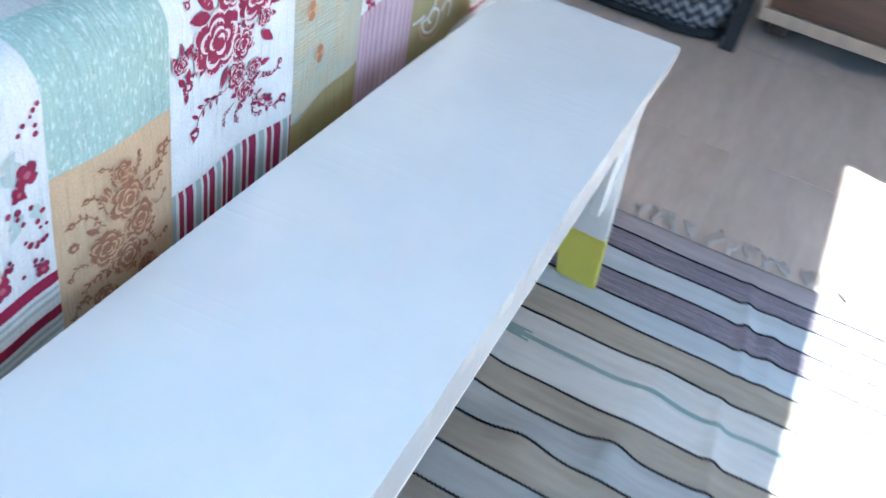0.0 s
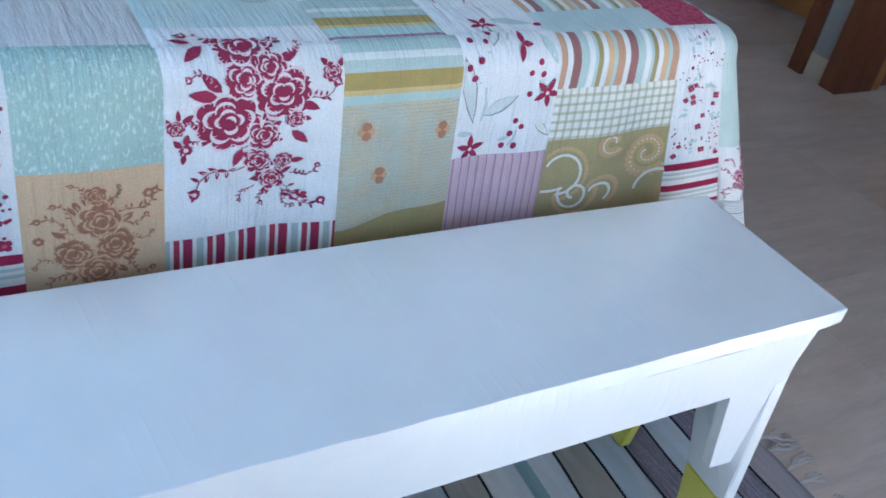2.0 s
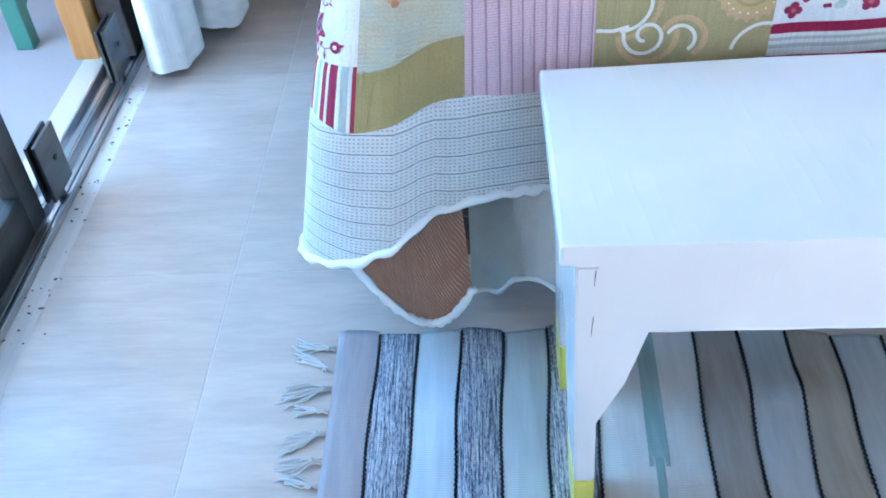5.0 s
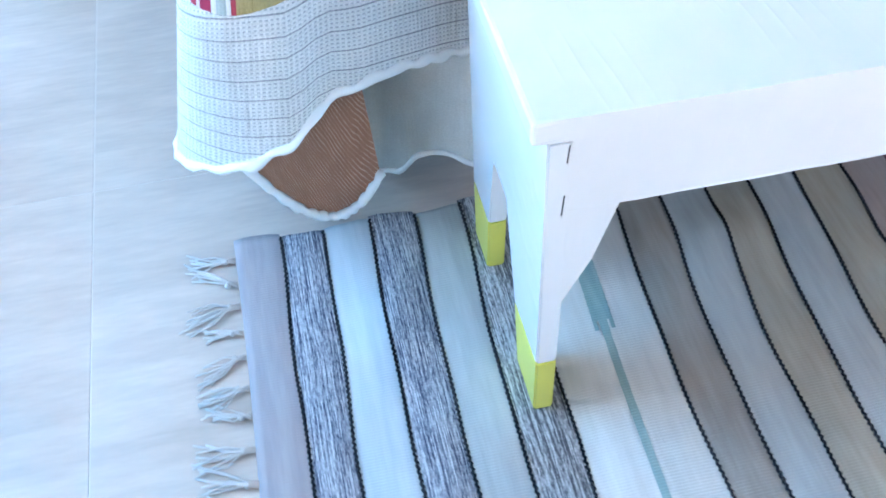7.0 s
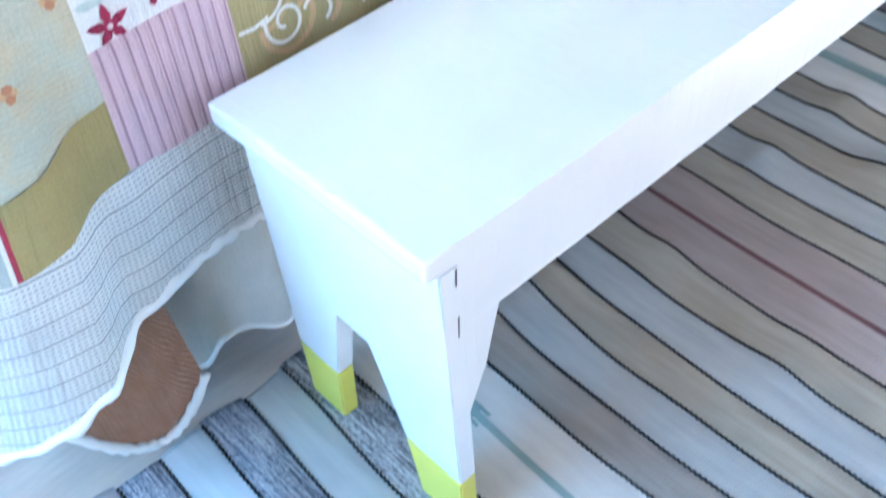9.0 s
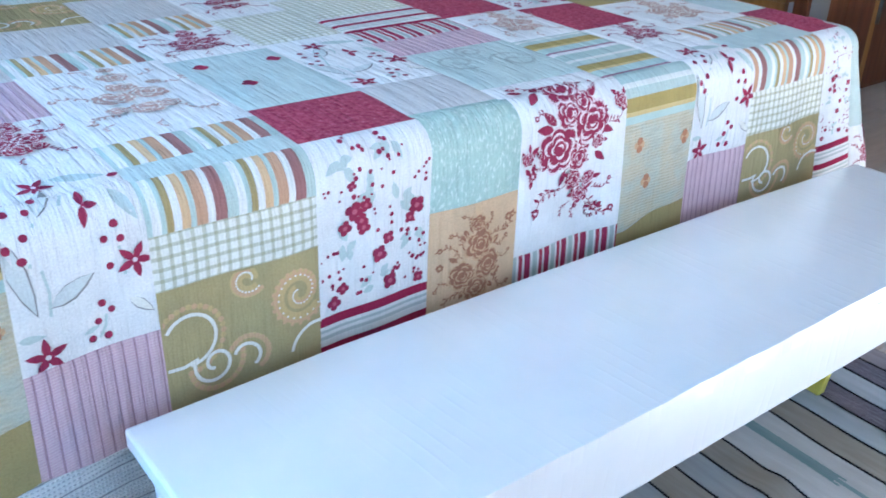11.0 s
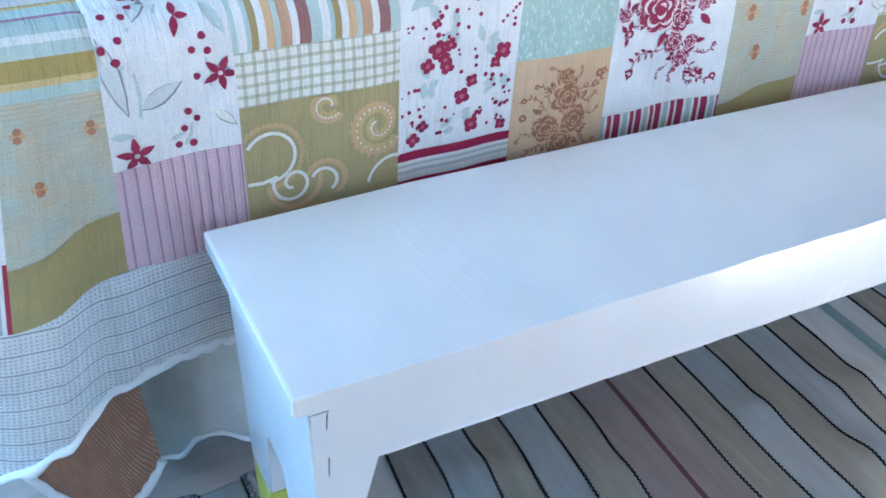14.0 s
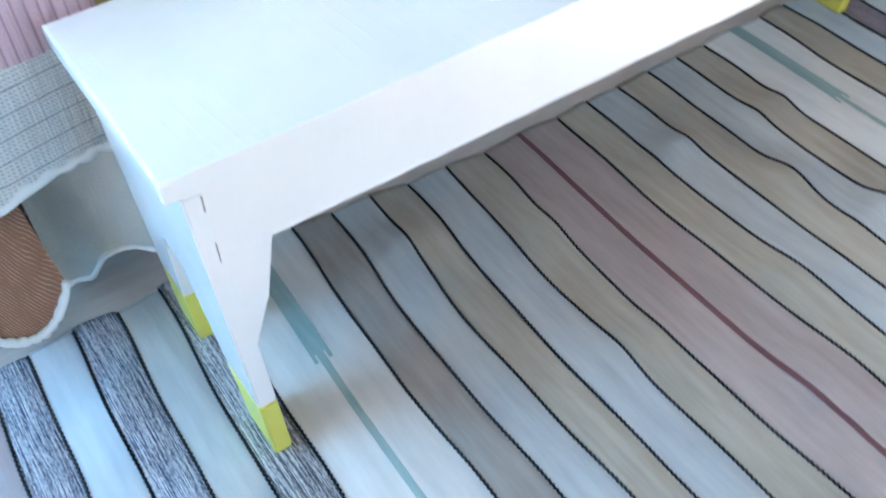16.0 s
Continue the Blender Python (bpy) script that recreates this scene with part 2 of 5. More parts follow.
M.update({
    "paint": paint_mat("white_gloss_paint", (0.78, 0.78, 0.77), 0.24),
    "yellow": paint_mat("yellow_paint", (0.70, 0.65, 0.08), 0.4),
    "gap": Nodes("dark_joint", 0.9).finish((0.05, 0.04, 0.035)),
    "tile": floor_mat(),
    "grout": wall_mat("pale_grout", (0.62, 0.56, 0.52)),
    "plaster": wall_mat("cream_plaster", (0.50, 0.42, 0.31)),
    "beige_wall": wall_mat("beige_plaster", (0.26, 0.195, 0.125)),
    "boards": wood_mat("brown_ceiling_boards", (0.14, 0.08, 0.045), (0.24, 0.15, 0.09), (3, 30, 30), 0.6),
    "mortar": wall_mat("grey_mortar", (0.56, 0.52, 0.48)),
    "ceiling": wall_mat("white_ceiling", (0.78, 0.77, 0.75)),
    "terrace": wall_mat("terrace_concrete", (0.32, 0.28, 0.27)),
    "alu": metal_mat("aluminium_rail", (0.60, 0.60, 0.61), 0.3),
    "dark_alu": metal_mat("dark_bronze_frame", (0.10, 0.095, 0.09), 0.42),
    "steel": metal_mat("worn_steel", (0.15, 0.145, 0.14), 0.4),
    "cherry": wood_mat("cherry_wood", (0.10, 0.030, 0.010), (0.20, 0.065, 0.022)),
    "pine": wood_mat("orange_pine", (0.36, 0.15, 0.035), (0.50, 0.25, 0.075)),
    "walnut": wood_mat("brown_wood", (0.055, 0.026, 0.013), (0.10, 0.048, 0.025), (4, 4, 40)),
    "edging": wood_mat("pale_edging", (0.33, 0.24, 0.17), (0.42, 0.32, 0.23)),
    "green": paint_mat("green_paint", (0.015, 0.14, 0.09), 0.45),
    "black": wall_mat("black_plastic", (0.02, 0.02, 0.022)),
    "stone": wall_mat("grey_stone", (0.30, 0.28, 0.25)),
    "cushion": wall_mat("brown_cushion", (0.17, 0.13, 0.10)),
})


def glass_mat():
    n = Nodes("clear_glass", 0.02)
    n.b.inputs["Transmission Weight"].default_value = 1.0
    n.b.inputs["IOR"].default_value = 1.45
    return n.finish((0.93, 0.96, 0.95))


M["glass"] = glass_mat()


# ---------------------------------------------------------------- mesh helpers
def obj(name, bm, material, parent=None, label="", smooth=True):
    me = bpy.data.meshes.new(name)
    bmesh.ops.recalc_face_normals(bm, faces=bm.faces)
    bm.to_mesh(me)
    bm.free()
    me.materials.append(material)
    if smooth:
        me.shade_smooth()
    ob = new(name, me)
    if parent:
        ob.parent = parent
    if label:
        ob["label"] = label
    return ob


part = obj


def thing(name, label, category, group="", at=(0, 0, 0)):
    ob = new(name)
    ob.location = at
    ob.empty_display_size = 0.1
    return tagged(ob, label, category, group)


def block(lo, hi, bevel=0.0, bm=None):
    bm = bm or bmesh.new()
    made = bmesh.ops.create_cube(bm, size=1)["verts"]
    lo, hi = Vector(lo), Vector(hi)
    for v in made:
        v.co = Vector((lo[i] + (v.co[i] + 0.5) * (hi[i] - lo[i]) for i in range(3)))
    if bevel:
        edges = list({e for v in made for e in v.link_edges})
        bmesh.ops.bevel(bm, geom=edges, offset=bevel, segments=2, affect="EDGES", profile=0.6)
    return bm


def slab(outline, axis, a, b, bevel=0.0, bm=None):
    """A flat outline of 2D points given thickness from a to b along the axis."""
    bm = bm or bmesh.new()
    def at(p, h):
        return {"x": (h, p[0], p[1]), "y": (p[0], h, p[1]), "z": (p[0], p[1], h)}[axis]
    lo = [bm.verts.new(at(p, a)) for p in outline]
    hi = [bm.verts.new(at(p, b)) for p in outline]
    k = len(lo)
    fs = [bm.faces.new(lo), bm.faces.new(hi[::-1])] + [bm.faces.new((lo[i], lo[(i + 1) % k], hi[(i + 1) % k], hi[i])) for i in range(k)]
    if bevel:
        edges = list({e for f in fs for e in f.edges})
        bmesh.ops.bevel(bm, geom=edges, offset=bevel, segments=2, affect="EDGES", profile=0.6)
    return bm


def tube(points, radius, sides=6, bm=None, flat=1.0):
    """A round strand along the points; radius may be a function of 0..1."""
    bm = bm or bmesh.new()
    pts = [Vector(p) for p in points]
    rings = []
    for i, p in enumerate(pts):
        t = (pts[min(i + 1, len(pts) - 1)] - pts[max(i - 1, 0)]).normalized()
        a = t.cross(Vector((0, 0, 1)))
        a = a.normalized() if a.length > 1e-4 else Vector((1, 0, 0))
        b = t.cross(a)
        r = radius(i / (len(pts) - 1)) if callable(radius) else radius
        rings.append([bm.verts.new(p + r * (math.cos(q) * a + flat * math.sin(q) * b)) for q in (2 * math.pi * k / sides for k in range(sides))])
    for r0, r1 in zip(rings, rings[1:]):
        for k in range(sides):
            bm.faces.new((r0[k], r0[(k + 1) % sides], r1[(k + 1) % sides], r1[k]))
    bm.faces.new(rings[0][::-1])
    bm.faces.new(rings[-1])
    return bm


def sheet(f, s0, s1, d0, d1, step, bm=None, shape=None):
    """A grid over s and d placed by f(s, d), with s and d in metres as its UV. shape(s): the lower end of d."""
    bm = bm or bmesh.new()
    uv = bm.loops.layers.uv.verify()
    ns, nd = max(2, round((s1 - s0) / step)), max(2, round((d1 - d0) / step))
    grid = []
    for i in range(ns + 1):
        s = s0 + (s1 - s0) * i / ns
        top, end = d0, d1
        if shape:
            top, end = shape(s)
        grid.append([(s, top + (end - top) * j / nd) for j in range(nd + 1)])
    vs = [[bm.verts.new(f(*q)) for q in row] for row in grid]
    for i in range(ns):
        for j in range(nd):
            cor = ((i, j), (i + 1, j), (i + 1, j + 1), (i, j + 1))
            face = bm.faces.new([vs[a][b] for a, b in cor])
            for loop, (a, b) in zip(face.loops, cor):
                loop[uv].uv = grid[a][b]
    return bm


def smooth(q):
    q = max(0.0, min(1.0, q))
    return q * q * (3 - 2 * q)


# ---------------------------------------------------------------- structure
X0, X1, Y0, Y1, H = -0.765, 3.30, -2.0, 2.7, 2.45


def structure(name, bm, material, label):
    return tagged(obj(name, bm, material, None, label, smooth=False), kind="structure")


structure("ground", block((-40, -40, -0.30), (40, 40, -0.035)), M["terrace"], "pale concrete terrace outside the glass door")
floor = structure("floor", block((X0 + 0.01, Y0 - 0.16, -0.05), (6.0, 4.2, -0.0007)), M["grout"], "pale grout bed under large cement-look floor tiles")
# side wall with the folding glass door, back wall with the garden door
XW = X0 - 0.165
side = block((XW, Y0 - 0.167, -0.05), (X0, -1.15, H))
block((XW, 1.20, -0.05), (X0, Y1 + 0.2, H), bm=side)
block((XW, -1.15, 2.12), (X0, 1.20, H), bm=side)
structure("wall_west", side, M["plaster"], "cream plastered wall round the folding glass door")
back = block((X0 - 0.2, Y0 - 0.167, 2.10), (6.0, Y0, H))
block((X0, Y0 - 0.167, -0.05), (0.58, Y0, 2.10), bm=back)
block((1.71, Y0 - 0.167, -0.05), (6.0, Y0, 2.10), bm=back)
structure("wall_south", back, M["beige_wall"], "beige plastered wall round the garden door")
structure("wall_north", block((X0, Y1, -0.05), (3.30, Y1 + 0.2, H)), M["plaster"], "cream plastered wall behind the bed")
structure("ceiling", block((X0 - 0.2, Y0 - 0.167, H), (6.2, 4.4, H + 0.15)), M["ceiling"], "plain white ceiling")
# unseen slab, added to keep sun and high sky out of the side door
structure("eaves", block((-2.70, -4.0, 2.32), (XW, 3.2, 2.44)), M["ceiling"], "unseen white slab added over the terrace to keep off sun and sky")
structure("wall_hall", block((6.0, Y0 - 0.167, -0.05), (6.2, 4.4, H)), M["plaster"], "plain wall at the end of the hall")
# opening added out of view, lets sky light onto the pine bench
hall = block((3.30, 4.2, -0.05), (3.6, 4.4, H))
block((5.4, 4.2, -0.05), (6.0, 4.4, H), bm=hall)
block((3.6, 4.2, -0.05), (5.4, 4.4, 0.6), bm=hall)
block((3.6, 4.2, 2.1), (5.4, 4.4, H), bm=hall)
structure("wall_hall_side", hall, M["plaster"], "plain side wall of the hall with an opening added for light")
structure("wall_hall_corner", block((3.20, Y1, -0.05), (3.30, 4.2, H)), M["plaster"], "short plain wall of the hall")

# ---------------------------------------------------------------- the white bench
L, W, TOP = 1.335, 0.285, 0.45


def build_bench():
    bench = thing("bench", "white-painted wooden bench with yellow-dipped feet on the rug", "bench")
    top = bmesh.new()
    n = 44
    # a board with a slightly wavering, hand-worn front edge
    outline = [(L * i / n, 0.0005 * math.sin(i * 1.9) + 0.0005 * math.sin(i * 0.7 + 1) + (0.0006 if i in (15, 18, 21, 24) else 0)) for i in range(n + 1)]
    outline = [(x, y + 0.003) for x, y in outline]
    outline += [(L, 0.280), (1.0, 0.290), (0.6, 0.295), (0.25, 0.297), (0, 0.291)]
    slab(outline, "z", TOP - 0.024, TOP, 0.004, top)
    part("seat", top, M["paint"], bench, smooth=False)
    for right in (False, True):
        f = (lambda x: L - x) if right else (lambda x: x)
        # end board with its notch, leaning inwards to the feet; the far one was fitted askew
        inset, flare, lean, twist = (0.0175, 0.0345, 0.043, 0.018) if right else (0.0, 0.0, 0.016, 0.0)
        def settled(bm, f=f, inset=inset, flare=flare, lean=lean, twist=twist):
            for v in bm.verts:
                down = 1 - v.co.z / TOP
                v.co.x = f(v.co.x + 0.013 + (lean - twist * v.co.y / 0.27) * down)
                v.co.y += (inset - flare * max(0.0, 1 - v.co.z / 0.33)) * (1 - v.co.y / 0.27)
            bmesh.ops.bevel(bm, geom=list(bm.edges), offset=0.002, segments=2, affect="EDGES")
            return bm
        cut = 0.104
        poly = [(0.004, cut), (0.088, cut), (0.122, 0.236), (0.174, 0.239), (0.2005, cut), (0.272, cut), (0.270, TOP - 0.025), (0.0045, TOP - 0.025), (0.0045, 0.33)]
        part("end_board", settled(slab(poly, "x", 0, 0.022)), M["paint"], bench, smooth=False)
        for poly in ([(0.0045, 0.006), (0.0735, 0.006), (0.0885, cut), (0.004, cut)], [(0.211, 0.006), (0.272, 0.006), (0.272, cut), (0.2005, cut)]):
            part("foot", settled(slab(poly, "x", 0, 0.022)), M["yellow"], bench, "yellow-painted foot", smooth=False)
        # corner brackets under the aprons, front and back
        for y in (0.008, W - 0.028):
            low = 0.319 if right else 0.337
            if right:
                shape, back = [(f(0.036), low + 0.01), (f(0.134), low + 0.01), (f(0.132), low), (f(0.104), 0.172), (f(0.062), 0.168), (f(0.050), 0.186)], 0.011 if y < 0.1 else 0.0
            else:
                shape, back = [(f(0.034), low + 0.01), (f(0.088), low + 0.01), (f(0.086), low), (f(0.069), 0.262), (f(0.041), 0.190), (f(0.0365), 0.186)], 0.0
            part("bracket", slab(shape, "y", y + 0.0015 + back, y + 0.0185 + back, 0.001), M["paint"], bench, smooth=False)
        if not right:
            for x, z0, z1 in ((0.0318, 0.338, 0.364), (0.0312, 0.402, 0.4215)):
                gap = slab([(x, z0), (x + 0.0005, z0 + 0.003), (x + 0.0011, z1), (x + 0.0004, z1 - 0.002)], "y", 0.0034, 0.0060)
                part("joint_gap", gap, M["gap"], bench, "dark open joint in the paint", smooth=False)
    for y in (0.008, W - 0.028):
        bm = bmesh.new()
        k = 36
        outline = [(0.034, TOP - 0.025)] + [(0.034 + (L - 0.070) * i / k, 0.338 - 0.020 * i / k + 0.0006 * math.sin(i * 2.3)) for i in range(k + 1)] + [(L - 0.009, TOP - 0.025)]
        slab(outline, "y", y, y + 0.02, 0.0015, bm)
        for v in bm.verts:
            v.co.y += 0.011 * smooth(v.co.x / L) if y < 0.1 else 0.0
        part("apron", bm, M["paint"], bench, smooth=False)
    # shade line under the seat as a grey strip, wider towards the far end
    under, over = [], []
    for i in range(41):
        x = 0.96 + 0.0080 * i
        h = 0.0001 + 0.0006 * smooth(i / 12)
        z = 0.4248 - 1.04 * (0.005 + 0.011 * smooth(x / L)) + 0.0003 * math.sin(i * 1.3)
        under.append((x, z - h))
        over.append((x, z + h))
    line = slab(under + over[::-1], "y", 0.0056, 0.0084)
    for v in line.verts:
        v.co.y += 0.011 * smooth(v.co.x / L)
    part("joint_gap", line, M["skirt"], bench, "grey strip standing for the shade line below the seat", smooth=False)
    return bench


build_bench()

# ---------------------------------------------------------------- the striped rug
RUG_Y = (-0.62, 0.312)
EDGES = [-0.280, -0.221, -0.167, -0.104, -0.045, 0.017, 0.079, 0.219, 0.281, 0.345, 0.407, 0.475, 0.541, 0.682, 0.747, 0.815, 0.881, 0.947, 1.012, 1.155, 1.222, 1.282, 1.345, 1.406, 1.466, 1.530]
MID = 0.611


def rug_mat(name, a, b, fleck=0.0):
    n = Nodes(name, 0.95, spec=0.1)
    p = n.coord()
    # separate yarns side by side, each dyed in short dashes
    yarn = n.math("DIVIDE", n.math("ADD", n.split(p)[0], n.math("MULTIPLY", n.noise(n.scaled(p, (9, 9, 1)), 1.0, 2), 0.005)), 0.0013)
    lane = n.math("MULTIPLY", n.math("FLOOR", yarn), 7.31)
    runs = n.node("ShaderNodeCombineXYZ", X=lane, Y=n.math("MULTIPLY", n.split(p)[1], 14.0)).outputs[0]
    flecks = n.node("ShaderNodeCombineXYZ", X=lane, Y=n.math("MULTIPLY", n.split(p)[1], 120.0)).outputs[0]
    threads = n.math("ADD", n.math("MULTIPLY", n.noise(runs, 1.0, 2, 0.5), 0.60), n.math("MULTIPLY", n.noise(flecks, 1.0, 2, 0.6), 0.40))
    threads = n.math("SUBTRACT", threads, n.math("MULTIPLY", n.math("ABSOLUTE", n.math("SUBTRACT", n.math("FRACT", yarn), 0.5)), 0.08))
    weft = wave(n, n.split(p)[1], 0.0035)
    wide = n.noise(n.scaled(p, (22, 5, 1)), 1.0, 3)
    c = n.mix(n.ramp(threads, [(0.495 - fleck, 0.0), (0.495 + fleck, 1.0)]), a, b) if fleck else n.mix(n.ramp(n.noise(n.scaled(p, (90, 9, 1)), 1.0, 3), [(0.35, 0.0), (0.65, 1.0)]), a, b)
    c = n.tone(c, wide, 0.80, 0.96)
    return n.finish(c, n.math("ADD", n.math("MULTIPLY", weft, 0.5), threads), 0.5, 0.002)


RUG = {
    "mauve": rug_mat("mauve_weave", (0.36, 0.32, 0.33), (0.42, 0.38, 0.385)),
    "heather": rug_mat("indigo_heather_weave", (0.055, 0.065, 0.105), (0.56, 0.56, 0.58), 0.11),
    "plum": rug_mat("plum_heather_weave", (0.16, 0.14, 0.17), (0.32, 0.29, 0.33), 0.1),
    "ice": rug_mat("pale_blue_weave", (0.46, 0.505, 0.53), (0.52, 0.56, 0.585)),
    "mist": rug_mat("blue_grey_weave", (0.40, 0.405, 0.39), (0.455, 0.46, 0.445)),
    "grey": rug_mat("black_white_heather_weave", (0.09, 0.09, 0.10), (0.56, 0.55, 0.54), 0.085),
    "cream": rug_mat("cream_weave", (0.60, 0.58, 0.54), (0.66, 0.64, 0.60)),
    "taupe": rug_mat("taupe_weave", (0.30, 0.265, 0.235), (0.36, 0.325, 0.29)),
    "sand": rug_mat("sand_weave", (0.36, 0.315, 0.25), (0.42, 0.375, 0.305)),
    "blush": rug_mat("dusty_pink_weave", (0.35, 0.28, 0.255), (0.40, 0.325, 0.295)),
    "teal": rug_mat("sea_green_yarn", (0.25, 0.35, 0.33), (0.31, 0.40, 0.38)),
    "red": rug_mat("brick_red_yarn", (0.145, 0.068, 0.072), (0.18, 0.09, 0.09)),
    "cord": rug_mat("black_cord", (0.012, 0.012, 0.014), (0.035, 0.035, 0.04)),
}
BANDS = "mauve heather ice heather mist grey cream taupe mist sand mist sand blush sand mist sand mist sand cream sand ice plum ice plum mauve".split()
random_waves = random.Random(11)
PHASE = [random_waves.uniform(0, 6) for _ in EDGES]


def drift(x, y):
    """How far the weave leans aside at y, most in the middle of the rug, with a few slack places."""
    lean = -0.024 * math.sin(math.pi * max(0.0, min(1.0, (x + 0.3) / 1.8))) * smooth((0.32 - y) / 0.34) * (1 - 0.55 * smooth((x - 0.5) / 0.2) * smooth((1.08 - x) / 0.12))
    slack = 0.003 * math.exp(-((x - 0.77) / 0.05) ** 2 - ((y - 0.07) / 0.05) ** 2) + 0.003 * math.exp(-((x - 0.83) / 0.05) ** 2 - ((y + 0.06) / 0.05) ** 2)
    return lean + slack - 0.005 * math.exp(-((x - 1.22) / 0.26) ** 2 - ((y + 0.285 - 0.12 * (x - 1.2)) / 0.022) ** 2)


def seam(i, y):
    """x of the i-th join at y: woven by hand, so never quite straight."""
    if i in (0, len(EDGES) - 1):
        return EDGES[i] + 0.002 * math.sin(9 * y + i)
    return EDGES[i] + drift(EDGES[i], y) + 0.0016 * math.sin(11 * y + PHASE[i]) + 0.0012 * math.sin(29 * y + 2 * PHASE[i])


def swell(x, y):
    """The rug's gentle ripples and the creases across its far half."""
    h = 0.0062 + 0.0022 * max(0.0, math.sin(7.5 * x + 3 * y) * math.sin(5 * y + 1.0)) + 0.0006 * math.sin(60 * x)
    for cx, cy, rx, ry, up in ((0.78, 0.12, 0.035, 0.030, 0.010), (0.87, -0.03, 0.035, 0.045, 0.012), (0.93, -0.15, 0.045, 0.030, 0.011), (0.74, -0.16, 0.04, 0.06, 0.007), (1.08, -0.17, 0.06, 0.04, 0.008),
                               (-0.10, 0.16, 0.03, 0.05, 0.006), (0.62, -0.30, 0.05, 0.05, 0.006), (0.33, 0.20, 0.05, 0.035, 0.007), (0.47, -0.12, 0.06, 0.04, 0.006), (0.98, 0.10, 0.05, 0.03, 0.007), (0.52, 0.10, 0.04, 0.04, 0.006)):
        h += 1.5 * up * math.exp(-((x - cx) / rx) ** 2 - ((y - cy) / ry) ** 2)
    for cx, cy, slope, rx, ry, up in ((1.33, -0.275, 0.12, 0.13, 0.010, 0.010), (1.03, -0.285, 0.10, 0.12, 0.012, 0.009), (1.30, -0.325, 0.05, 0.10, 0.014, 0.006), (0.70, -0.38, -0.2, 0.10, 0.016, 0.006)):
        h += up * math.exp(-((x - cx) / rx) ** 2 - ((y - cy - slope * (x - cx)) / ry) ** 2)
    return h


def drawn(x, y):
    """y with the rear edge drawn in, more towards the far half."""
    edge = 0.326 - 0.037 * smooth((x - 0.15) / 0.45) + 0.0028 * math.sin(43 * x)
    return y + (edge - RUG_Y[1]) * smooth((y - 0.12) / (RUG_Y[1] - 0.12))


